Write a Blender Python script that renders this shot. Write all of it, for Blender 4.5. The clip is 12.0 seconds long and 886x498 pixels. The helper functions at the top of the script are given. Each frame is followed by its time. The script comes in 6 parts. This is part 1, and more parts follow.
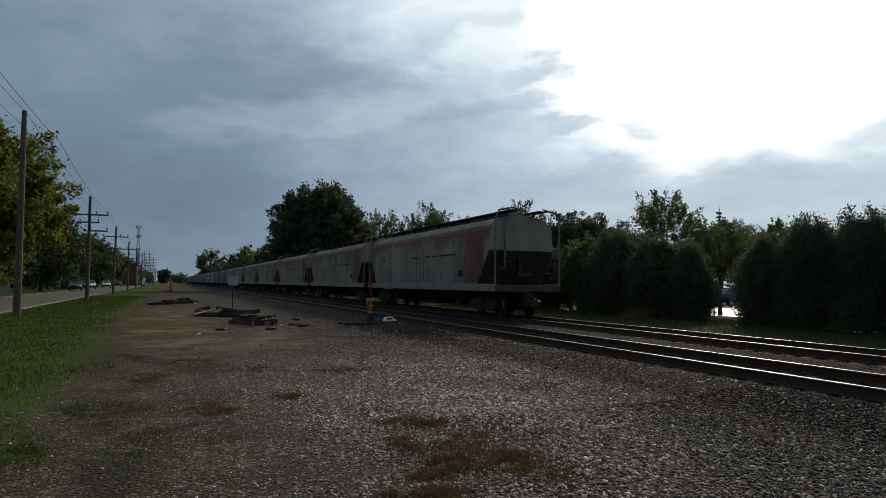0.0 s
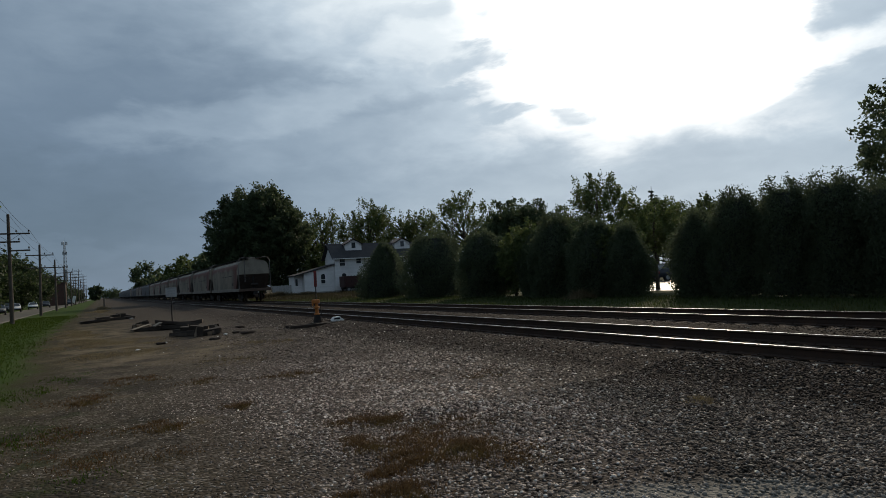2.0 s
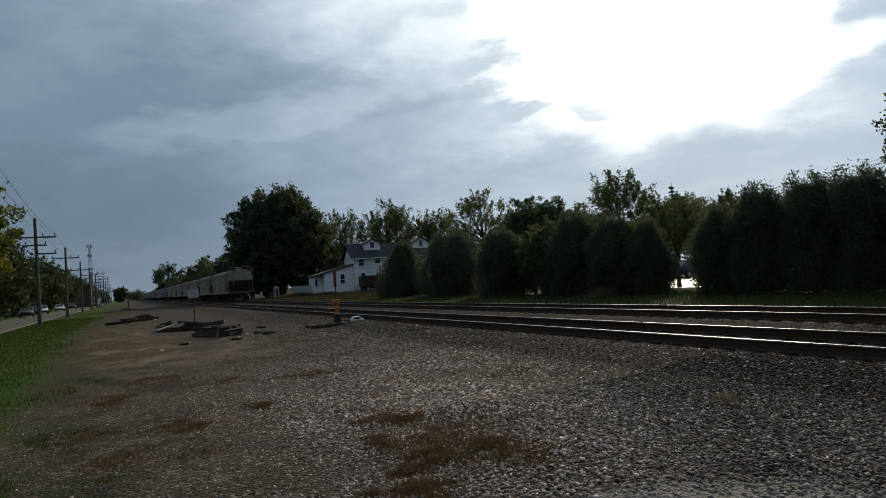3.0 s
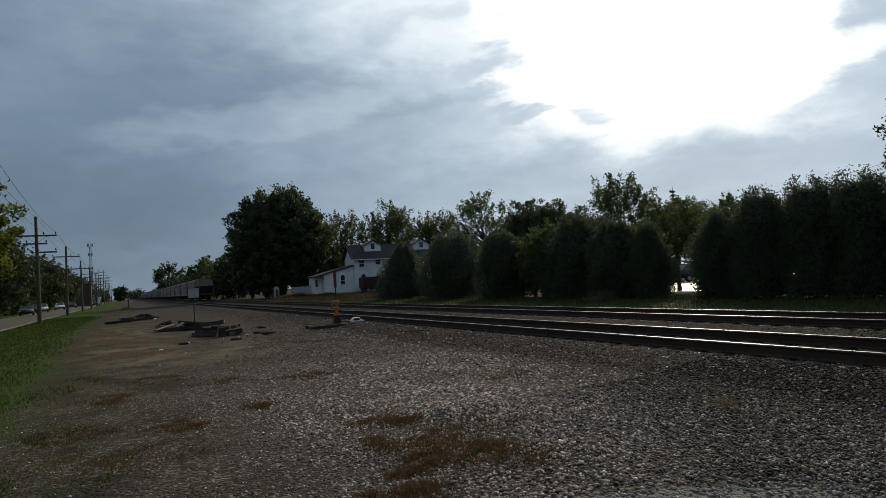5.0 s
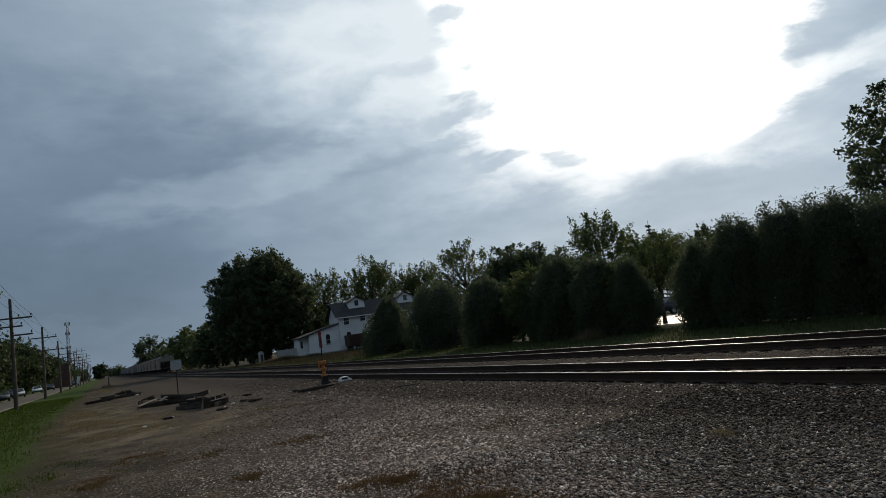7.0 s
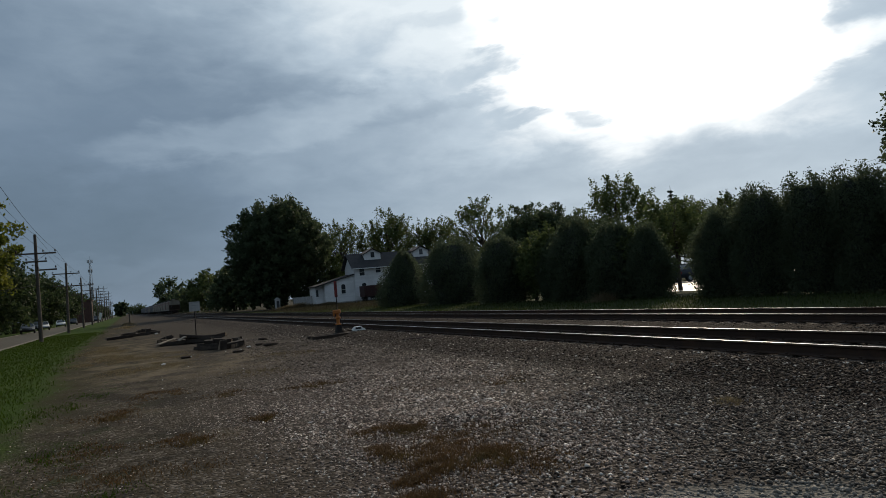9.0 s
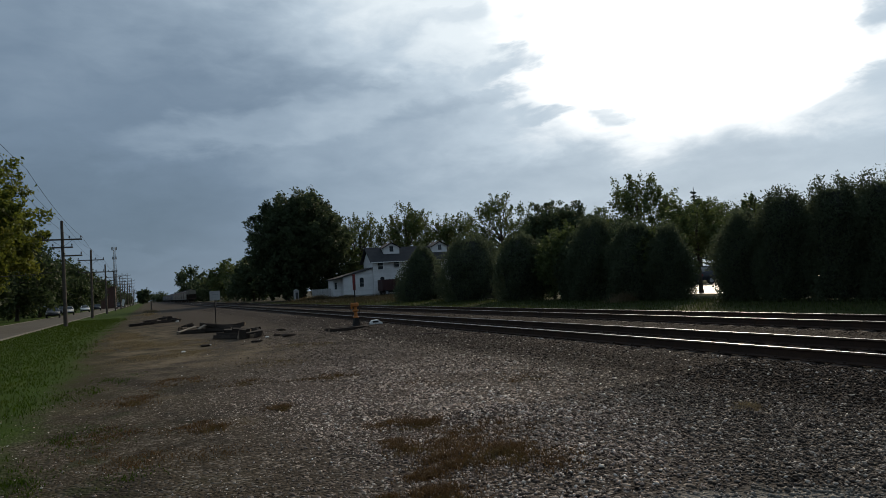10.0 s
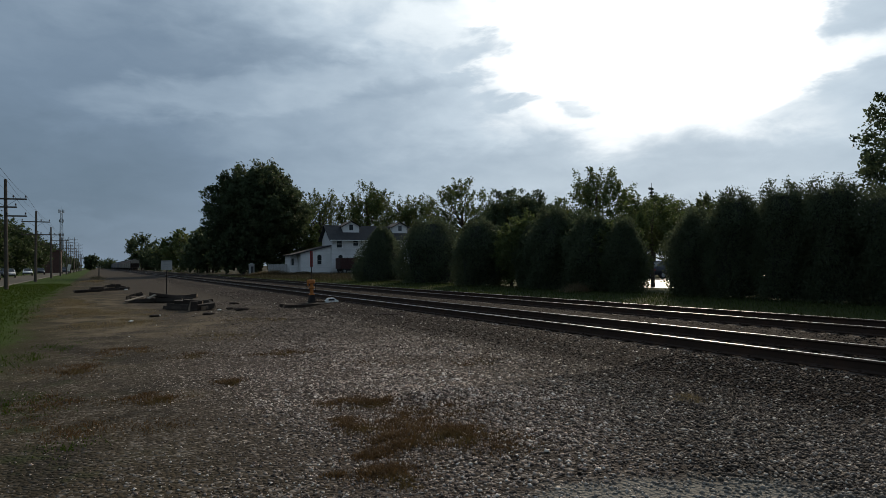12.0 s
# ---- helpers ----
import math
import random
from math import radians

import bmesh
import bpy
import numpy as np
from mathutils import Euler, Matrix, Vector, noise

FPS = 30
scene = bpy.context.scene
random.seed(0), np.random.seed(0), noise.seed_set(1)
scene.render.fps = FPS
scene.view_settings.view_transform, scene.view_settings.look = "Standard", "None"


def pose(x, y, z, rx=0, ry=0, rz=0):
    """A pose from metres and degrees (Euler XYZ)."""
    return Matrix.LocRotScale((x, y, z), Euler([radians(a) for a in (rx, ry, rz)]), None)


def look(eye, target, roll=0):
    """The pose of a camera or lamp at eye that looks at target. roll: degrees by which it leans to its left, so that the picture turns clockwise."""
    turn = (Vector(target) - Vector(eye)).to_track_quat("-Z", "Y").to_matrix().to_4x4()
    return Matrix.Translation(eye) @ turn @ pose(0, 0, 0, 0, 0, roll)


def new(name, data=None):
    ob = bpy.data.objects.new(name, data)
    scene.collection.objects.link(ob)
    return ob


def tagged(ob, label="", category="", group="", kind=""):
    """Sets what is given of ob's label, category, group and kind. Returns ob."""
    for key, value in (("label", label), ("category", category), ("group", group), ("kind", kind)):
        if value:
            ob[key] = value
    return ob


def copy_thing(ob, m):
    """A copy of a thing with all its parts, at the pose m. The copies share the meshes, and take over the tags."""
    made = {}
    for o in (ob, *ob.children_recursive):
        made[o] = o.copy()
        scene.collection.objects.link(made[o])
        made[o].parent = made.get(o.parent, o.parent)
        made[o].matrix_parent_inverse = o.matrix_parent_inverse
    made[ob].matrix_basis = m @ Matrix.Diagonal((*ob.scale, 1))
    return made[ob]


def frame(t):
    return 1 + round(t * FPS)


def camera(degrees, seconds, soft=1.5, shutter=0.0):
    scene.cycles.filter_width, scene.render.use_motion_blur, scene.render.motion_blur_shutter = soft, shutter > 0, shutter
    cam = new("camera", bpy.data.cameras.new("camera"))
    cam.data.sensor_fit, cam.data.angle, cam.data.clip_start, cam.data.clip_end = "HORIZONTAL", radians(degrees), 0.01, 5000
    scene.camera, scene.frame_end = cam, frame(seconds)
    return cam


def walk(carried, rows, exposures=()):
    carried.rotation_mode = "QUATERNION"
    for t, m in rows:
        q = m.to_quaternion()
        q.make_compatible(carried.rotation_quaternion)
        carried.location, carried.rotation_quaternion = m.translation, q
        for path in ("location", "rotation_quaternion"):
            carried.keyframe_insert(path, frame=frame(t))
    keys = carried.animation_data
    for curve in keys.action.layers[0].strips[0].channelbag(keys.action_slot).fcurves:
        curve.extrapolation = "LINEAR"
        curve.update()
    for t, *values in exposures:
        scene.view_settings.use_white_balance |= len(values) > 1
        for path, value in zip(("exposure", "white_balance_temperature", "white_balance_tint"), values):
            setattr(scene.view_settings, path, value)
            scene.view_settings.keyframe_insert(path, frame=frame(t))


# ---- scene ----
cam = camera(71.25, 12.0, soft=0.8)
EYE = 1.65
# seconds, yaw to the right of the track, pitch, lean
TURNS = [
    (0.0, 23.96, 3.28, 0.68), (0.2, 21.10, 1.97, -0.85), (0.5, 20.75, 1.99, -1.47), (0.7, 22.64, 2.93, -3.66), (1.0, 27.47, 3.21, -4.09), (1.5, 30.11, 2.80, -3.59),
    (2.0, 29.17, 2.56, -3.53), (2.5, 28.01, 2.15, -3.79), (3.0, 27.45, 2.58, -4.04), (4.0, 27.44, 2.66, -3.80),
    (5.0, 27.42, 2.75, -3.56), (5.5, 27.41, 2.92, -3.58), (6.0, 28.16, 2.71, -3.55), (6.2, 28.72, 3.03, -3.84), (6.5, 28.29, 7.42, -1.85), (6.7, 27.78, 8.34, 0.12),
    (7.0, 29.54, 7.23, -8.08), (7.2, 28.85, 7.56, -6.33), (8.0, 28.80, 5.20, -5.70), (8.8, 28.60, 3.00, -5.33),
    (9.0, 27.49, 3.34, -5.17), (9.5, 27.13, 2.88, -4.24), (10.0, 25.72, 3.08, -3.65), (10.5, 26.86, 2.40, -2.94),
    (11.0, 27.88, 3.71, 1.20), (11.2, 27.45, 2.39, 3.11), (11.5, 29.12, 2.68, 1.60), (12.0, 29.38, 1.32, -0.69),
]


def turned(yaw, pitch, lean):
    """Camera pose at the one standing point: yaw clockwise from the track, pitch upwards, lean."""
    base = pose(0, 0, EYE, 0, 0, -yaw) @ pose(0, 0, 0, 90 + pitch)
    return base @ pose(0, 0, 0, 0, 0, lean)


walk(cam, [(t, turned(a, b, c)) for t, a, b, c in TURNS],
     [(0.0, 0.10), (0.5, 0.26), (1.0, 0.12), (1.5, 0.0), (2.0, 0.0), (2.5, 0.06), (3.0, 0.12), (5.0, 0.06), (6.0, 0.04), (7.0, -0.06), (9.5, 0.02), (11.0, 0.04), (11.5, -0.06), (12.0, 0.08)])

# ---- light ----
SUN_AZ, SUN_EL = 49.5, 27.0      # degrees clockwise from the track, above the horizon
sun_way = Vector((math.sin(radians(SUN_AZ)) * math.cos(radians(SUN_EL)), math.cos(radians(SUN_AZ)) * math.cos(radians(SUN_EL)),
                  math.sin(radians(SUN_EL))))


class Graph:
    """Short hand for node trees."""

    def __init__(self, tree):
        self.tree = tree
        tree.nodes.clear()

    def put(self, kind, **given):
        n = self.tree.nodes.new(kind)
        for k, v in given.items():
            if k.startswith("i_"):
                slot = n.inputs[int(k[2:])] if k[2:].isdigit() else n.inputs[k[2:].replace("_", " ")]
                if isinstance(v, bpy.types.NodeSocket):
                    self.tree.links.new(v, slot)
                else:
                    slot.default_value = v
            elif k == "operation":
                n.operation = v
            elif k == "use_clamp":
                n.use_clamp = v
            elif k == "data_type":
                n.data_type = v
            elif k == "blend_type":
                n.blend_type = v
            elif k == "interpolation_type":
                n.interpolation_type = v
            elif k == "vector_type":
                n.vector_type = v
        return n

    def math(self, op, a, b=0.0, c=0.0, clamp=False):
        return self.put("ShaderNodeMath", operation=op, use_clamp=clamp, i_0=a, i_1=b, i_2=c).outputs[0]

    def vmath(self, op, a, b=(0, 0, 0), out=0):
        return self.put("ShaderNodeVectorMath", operation=op, i_0=a, i_1=b).outputs[out]

    def noise(self, vec, scale, detail=4.0, rough=0.55, distort=0.0):
        return self.put("ShaderNodeTexNoise", i_Vector=vec, i_Scale=scale, i_Detail=detail, i_Roughness=rough, i_Distortion=distort).outputs["Fac"]

    def mix(self, fac, a, b, blend="MIX"):
        return self.put("ShaderNodeMix", data_type="RGBA", blend_type=blend, i_0=fac, i_6=a, i_7=b).outputs[2]

    def ease(self, x, lo, hi, to_lo=0.0, to_hi=1.0):
        return self.put("ShaderNodeMapRange", interpolation_type="SMOOTHSTEP", i_0=x, i_1=lo, i_2=hi, i_3=to_lo, i_4=to_hi).outputs[0]

    def ramp(self, x, *stops):
        n = self.put("ShaderNodeValToRGB", i_0=x)
        while len(n.color_ramp.elements) < len(stops):
            n.color_ramp.elements.new(0.5)
        for e, (at, col) in zip(n.color_ramp.elements, stops):
            e.position, e.color = at, (*col, 1)
        return n.outputs[0]


def rgb(r, g, b):
    return (r, g, b, 1.0)


world = bpy.data.worlds.new("overcast_sky")
world.use_nodes = True
scene.world = world
G = Graph(world.node_tree)
way = G.put("ShaderNodeTexCoord").outputs["Generated"]
apart = G.put("ShaderNodeSeparateXYZ", i_0=way)
# azimuth from the track and height above the horizon, in degrees, stirred by the wind
turn = G.math("MULTIPLY", G.math("ARCTAN2", apart.outputs[0], apart.outputs[1]), 57.2958)
rise = G.math("MULTIPLY", G.math("ARCSINE", apart.outputs[2]), 57.2958)
level = G.put("ShaderNodeMapping", i_Vector=way, i_Rotation=(0.0, radians(4), 0.0), i_Scale=(1.0, 1.0, 2.4)).outputs[0]
broad = G.noise(level, 2.3, 4.0, 0.5, 0.3)
puffs = G.noise(level, 7.0, 5.0, 0.55, 0.3)
fine = G.noise(level, 15.0, 5.0, 0.6, 0.4)
stir_a = G.math("MULTIPLY", G.math("SUBTRACT", puffs, 0.5), 13.0)
stir_b = G.math("ADD", G.math("MULTIPLY", G.math("SUBTRACT", G.noise(G.vmath("ADD", level, (3.7, 1.9, 5.1)), 8.0, 5.0, 0.55, 0.3), 0.5), 7.0),
                G.math("MULTIPLY", G.math("SUBTRACT", fine, 0.5), 1.0))
at_sky = G.put("ShaderNodeCombineXYZ", i_0=G.math("ADD", turn, stir_a), i_1=G.math("ADD", rise, stir_b), i_2=0.0).outputs[0]


def cloud(az, el, wide, tall, tilt=0.0, soft=0.35):
    """1 inside a soft, ragged oval of the cloud sheet, 0 outside."""
    m = G.put("ShaderNodeMapping", vector_type="TEXTURE", i_Vector=at_sky, i_Location=(az, el, 0), i_Rotation=(0, 0, radians(tilt)), i_Scale=(wide, tall, 1.0))
    return G.ease(G.vmath("LENGTH", m.outputs[0], out=1), 1.4, soft)


def heap(items):
    """The thickest of several clouds, each with its weight."""
    total = None
    for weight, *shape in items:
        c = G.math("MULTIPLY", cloud(*shape), weight)
        total = c if total is None else G.math("MAXIMUM", total, c)
    return total


off = G.math("ARCCOSINE", G.math("MINIMUM", G.vmath("DOT_PRODUCT", way, tuple(sun_way), out=1), 0.99999))
# the thin part of the sheet before the sun: wide, flat below, frayed towards the track
stirred = G.put("ShaderNodeSeparateXYZ", i_0=at_sky)
du = G.math("ABSOLUTE", G.math("DIVIDE", G.math("SUBTRACT", stirred.outputs[0], 48.5), 14.8))
dv = G.math("ABSOLUTE", G.math("DIVIDE", G.math("SUBTRACT", stirred.outputs[1], 27.5), 14.2))
reach = G.math("POWER", G.math("ADD", G.math("POWER", du, 4.0), G.math("POWER", dv, 4.0)), 0.25)
halo = G.ease(reach, 3.1, 0.9)
near = G.ease(reach, 1.75, 0.95)
hot = G.ease(off, 0.32, 0.02)
fringe = heap([(1.0, 23.0, 27.5, 11.0, 4.5, 4.0), (0.75, 27.0, 21.0, 7.0, 2.2, 6.0), (0.6, 66.0, 15.6, 6.0, 1.6, 3.0)])
# scraps of darker cloud that drift before the bright part
scraps = heap([(0.75, 32.8, 27.8, 2.8, 1.2, 25), (0.65, 35.3, 23.9, 2.0, 0.8, 8), (0.75, 37.5, 22.0, 2.1, 1.0, 20), (0.55, 28.5, 24.3, 3.6, 1.0, 3),
               (0.45, 24.7, 26.7, 3.8, 1.1, 3), (0.7, 34.2, 19.6, 5.6, 1.3, 4), (0.62, 31.1, 16.8, 4.2, 1.1, 10), (0.45, 20.4, 18.0, 3.8, 2.2, 10),
               (0.6, 25.7, 15.9, 5.4, 1.4, 9), (0.7, 41.8, 13.9, 2.4, 1.2, 0), (0.8, 65.0, 18.7, 5.4, 2.0, 8), (0.75, 59.4, 19.7, 3.2, 0.6, 12),
               (0.7, 63.0, 12.6, 5.0, 1.3, 4), (0.7, 39.2, 17.4, 1.2, 0.6, 10), (0.6, 36.0, 14.6, 4.0, 0.7, 2)])
shady = heap([(0.75, 3.0, 17.0, 19.0, 4.0, 5), (0.7, 46.0, 9.0, 24.0, 2.4, 0), (0.8, -14.0, 15.0, 13.0, 9.0, 0), (0.35, 16.0, 8.5, 22.0, 3.0, 2), (1.5, -12.0, 7.0, 22.0, 8.0, 0)])
pale = heap([(1.0, 13.0, 15.4, 16.0, 2.0, 11), (1.35, 11.0, 29.0, 20.0, 5.6, 3), (1.15, 20.0, 24.0, 13.0, 5.0, 4), (0.35, -3.0, 3.6, 9.0, 0.9, 0)])
tone = G.math("ADD", 0.385, G.math("MULTIPLY", G.math("SUBTRACT", broad, 0.5), 0.34))
tone = G.math("ADD", tone, G.math("MULTIPLY", G.math("SUBTRACT", fine, 0.5), 0.10))
tone = G.math("ADD", tone, G.math("MULTIPLY", halo, 0.30))
tone = G.math("ADD", tone, G.math("MULTIPLY", near, 0.22))
tone = G.math("SUBTRACT", tone, G.math("MULTIPLY", shady, 0.145))
tone = G.math("ADD", tone, G.math("MULTIPLY", pale, 0.135))
tone = G.math("ADD", tone, G.math("MULTIPLY", fringe, 0.25))
tone = G.math("SUBTRACT", tone, G.math("MULTIPLY", G.math("MULTIPLY", scraps, G.ease(reach, 2.6, 1.2)), 0.15))
cover = G.ramp(tone, (0.0, (0.094, 0.142, 0.194)), (0.30, (0.174, 0.243, 0.328)), (0.52, (0.302, 0.390, 0.485)), (0.74, (0.510, 0.612, 0.705)), (1.0, (0.82, 0.90, 0.95)))
bright = G.mix(hot, rgb(1.5, 1.48, 1.44), rgb(6.3, 5.9, 5.2))
hole = G.ease(G.math("ADD", reach, G.math("MULTIPLY", scraps, 0.30)), 1.30, 0.76)
lit = G.mix(hole, cover, bright)
sky = G.put("ShaderNodeTexSky")
sky.sky_type, sky.sun_disc, sky.sun_elevation, sky.sun_rotation = "NISHITA", False, radians(SUN_EL), radians(SUN_AZ)
air = sky.outputs[0]
bg_cloud = G.put("ShaderNodeBackground", i_Color=lit, i_Strength=1.0)
bg_air = G.put("ShaderNodeBackground", i_Color=air, i_Strength=0.06)
both = G.put("ShaderNodeMixShader", i_0=0.94, i_1=bg_air.outputs[0], i_2=bg_cloud.outputs[0])
G.put("ShaderNodeOutputWorld", i_Surface=both.outputs[0])

lamp = bpy.data.lights.new("sun", "SUN")
lamp.energy, lamp.angle, lamp.color = 2.1, radians(9), (1.0, 0.83, 0.61)
sun = new("sun", lamp)
sun.matrix_world = look(sun_way * 100, (0, 0, 0))


# ---- materials ----
def material(name, build, rough=0.8, metal=0.0, bump=0.0, gloss=0.3):
    """A principled material; build(graph, coords) returns colour and, if wanted, height."""
    m = bpy.data.materials.new(name)
    m.use_nodes = True
    g = Graph(m.node_tree)
    at = g.put("ShaderNodeTexCoord").outputs["Object"]
    got = build(g, at)
    col, height = got if isinstance(got, tuple) and len(got) == 2 else (got, None)
    p = g.put("ShaderNodeBsdfPrincipled", i_Base_Color=col, i_Roughness=rough, i_Metallic=metal)
    p.inputs["Specular IOR Level"].default_value = gloss
    if height is not None and bump:
        b = g.put("ShaderNodeBump", i_Height=height, i_Strength=1.0, i_Distance=bump)
        g.tree.links.new(b.outputs[0], p.inputs["Normal"])
    g.put("ShaderNodeOutputMaterial", i_Surface=p.outputs[0])
    return m


def worn(name, a, b, c, scale=3.0, fine_scale=40.0, rough=0.75, metal=0.0, bump=0.002, vary=0.25, gloss=0.3):
    """Paint or metal of colour a, blotched with b, flecked with c."""
    def build(g, at):
        big, small = g.noise(at, scale, 5, 0.6), g.noise(at, fine_scale, 4, 0.6)
        col = g.mix(g.ease(big, 0.45, 0.68), rgb(*a), rgb(*b))
        col = g.mix(g.ease(small, 0.56, 0.72, 0, 0.7), col, rgb(*c))
        each = g.put("ShaderNodeObjectInfo").outputs["Random"]
        col = g.mix(g.math("MULTIPLY", each, vary), col, rgb(*[0.55 * v for v in a]))
        return col, small
    return material(name, build, rough, metal, bump, gloss)


def plain(name, a, rough=0.6, metal=0.0, gloss=0.4):
    return worn(name, a, [v * 0.8 for v in a], [v * 0.65 for v in a], 2.0, 25.0, rough, metal, 0.001, 0.1, gloss)


def leafy(name, dark, light, tip, scale=0.35, gloss=0.2):
    m = bpy.data.materials.new(name)
    m.use_nodes = True
    g = Graph(m.node_tree)
    at = g.put("ShaderNodeTexCoord").outputs["Object"]
    isle = g.put("ShaderNodeNewGeometry").outputs["Random Per Island"]
    col = g.mix(isle, rgb(*dark), rgb(*light))
    col = g.mix(g.ease(g.noise(at, scale, 3), 0.5, 0.72, 0, 0.7), col, rgb(*tip))
    p = g.put("ShaderNodeBsdfPrincipled", i_Base_Color=col, i_Roughness=0.6)
    p.inputs["Specular IOR Level"].default_value = gloss
    t = g.put("ShaderNodeBsdfTranslucent", i_Color=col)
    s = g.put("ShaderNodeMixShader", i_0=0.48, i_1=p.outputs[0], i_2=t.outputs[0])
    g.put("ShaderNodeOutputMaterial", i_Surface=s.outputs[0])
    return m


def ballast_edge(g, x, y):
    """Distance past the wavering line where the light gravel gives way to dark ballast."""
    short = g.math("MAXIMUM", g.math("SUBTRACT", 12.0, y), 0.0)
    return g.math("SUBTRACT", x, g.math("SUBTRACT", 6.8, g.math("MULTIPLY", g.math("POWER", short, 2.0), 0.038)))


def lime_patch(g, at):
    """The spill of pale limestone dust on the lot."""
    m = g.put("ShaderNodeMapping", vector_type="TEXTURE", i_Vector=at, i_Location=(3.55, 2.75, 0), i_Rotation=(0, 0, radians(-32)), i_Scale=(1.35, 0.62, 5.0))
    d = g.vmath("LENGTH", m.outputs[0], out=1)
    d = g.math("ADD", d, g.math("MULTIPLY", g.math("SUBTRACT", g.noise(at, 3.0, 5, 0.65), 0.5), 1.3))
    return g.ease(d, 1.15, 0.55)


def ground_look(g, at):
    """Mown grass, worn dirt and stony gravel, by the plan, with ragged borders."""
    sep = g.put("ShaderNodeSeparateXYZ", i_0=at)
    x, y = sep.outputs[0], sep.outputs[1]
    wob = g.math("SUBTRACT", g.noise(at, 0.45, 5, 0.6), 0.5)
    wob2 = g.math("SUBTRACT", g.noise(at, 2.5, 4, 0.6), 0.5)
    ragged_x = g.math("ADD", x, g.math("ADD", g.math("MULTIPLY", wob, 1.5), g.math("MULTIPLY", wob2, 0.7)))
    cells = g.put("ShaderNodeTexVoronoi", i_Vector=at, i_Scale=27.0)
    shade = g.put("ShaderNodeSeparateColor", i_0=cells.outputs["Color"]).outputs[0]
    # gravel colour kept darker, for the shade in the gaps between stones
    stone = g.ramp(shade, (0.0, (0.012, 0.009, 0.007)), (0.45, (0.036, 0.028, 0.023)), (0.8, (0.082, 0.066, 0.055)), (1.0, (0.33, 0.28, 0.24)))
    stone = g.mix(g.ease(g.noise(at, 0.8, 4), 0.42, 0.66, 0, 0.6), stone, rgb(0.070, 0.052, 0.042))
    stone = g.mix(g.math("MULTIPLY", g.ease(ballast_edge(g, x, y), -0.9, 0.7), 0.75), stone, rgb(0.024, 0.019, 0.016))
    dirt = g.mix(g.noise(at, 9.0, 6, 0.7), rgb(0.024, 0.018, 0.011), rgb(0.066, 0.051, 0.032))
    straw = g.mix(g.noise(at, 14.0, 5, 0.7), rgb(0.080, 0.062, 0.036), rgb(0.195, 0.152, 0.092))
    dirt = g.mix(g.ease(g.noise(at, 0.33, 4), 0.54, 0.66, 0, 0.5), dirt, straw)
    thatch = g.math("MULTIPLY", g.ease(y, 14.0, 19.0), g.math("MULTIPLY", g.ease(y, 52.0, 30.0), g.ease(g.noise(at, 0.7, 5, 0.65), 0.42, 0.58)))
    dirt = g.mix(g.math("MULTIPLY", thatch, 0.9), dirt, straw)
    fleck = g.math("MULTIPLY", g.ease(shade, 0.62, 0.95), g.ease(y, 26.0, 9.0, 0.15, 0.62))
    dirt = g.mix(fleck, dirt, rgb(0.20, 0.175, 0.15))
    # damp dark soil and moss in blotches near the lawn
    damp = g.math("MULTIPLY", g.ease(g.noise(g.vmath("ADD", at, (7.0, 2.0, 0.0)), 0.85, 5, 0.65), 0.46, 0.62), g.ease(x, 2.6, 0.2))
    dirt = g.mix(g.math("MULTIPLY", damp, 0.75), dirt, rgb(0.017, 0.014, 0.009))
    moss = g.math("MULTIPLY", g.ease(g.noise(g.vmath("ADD", at, (1.0, 9.0, 0.0)), 1.3, 5, 0.65), 0.52, 0.64), g.ease(x, 1.2, -0.8))
    dirt = g.mix(g.math("MULTIPLY", moss, 0.7), dirt, rgb(0.022, 0.030, 0.008))
    grass = g.mix(g.noise(at, 22.0, 5, 0.7), rgb(0.021, 0.042, 0.002), rgb(0.036, 0.066, 0.003))
    grass = g.mix(g.ease(g.noise(at, 0.5, 4), 0.5, 0.7, 0, 0.35), grass, rgb(0.066, 0.078, 0.014))
    # the gravel thins out to bare dust along the lot
    start = g.math("SUBTRACT", ragged_x, g.ease(y, 9.0, 24.0, 0.0, 4.6))
    col = g.mix(g.ease(start, 0.0, 2.6), dirt, stone)
    dust = g.mix(g.noise(at, 5.0, 6, 0.7), rgb(0.026, 0.021, 0.016), rgb(0.056, 0.045, 0.036))
    col = g.mix(g.math("MULTIPLY", g.math("MULTIPLY", g.ease(y, 17.0, 27.0), g.ease(ragged_x, 0.4, 2.4)), 0.9), col, dust)
    col = g.mix(g.math("MULTIPLY", lime_patch(g, at), 0.85), col, g.mix(g.noise(at, 30, 4, 0.7), rgb(0.10, 0.092, 0.078), rgb(0.25, 0.235, 0.205)))
    lawn_edge = g.math("ADD", ragged_x, g.ease(y, 14.0, 30.0, 0.0, 0.7))
    withered = g.mix(g.noise(at, 12.0, 5, 0.7), rgb(0.022, 0.019, 0.008), rgb(0.054, 0.044, 0.018))
    col = g.mix(g.math("MULTIPLY", g.ease(lawn_edge, -0.2, -1.3), g.ease(y, 9.0, 16.0, 0.25, 0.85)), col, withered)
    col = g.mix(g.ease(lawn_edge, -1.1, -2.0), col, grass)
    col = g.mix(g.ease(ragged_x, 16.6, 17.4), col, g.mix(g.ease(y, 52.0, 64.0, 0.6, 0.95), grass, rgb(0.030, 0.026, 0.015)))
    height = g.math("MULTIPLY", cells.outputs["Distance"], -1.0)
    return col, height


m_ground = material("ground_mixed", ground_look, 0.95, 0, 0.02, 0.1)


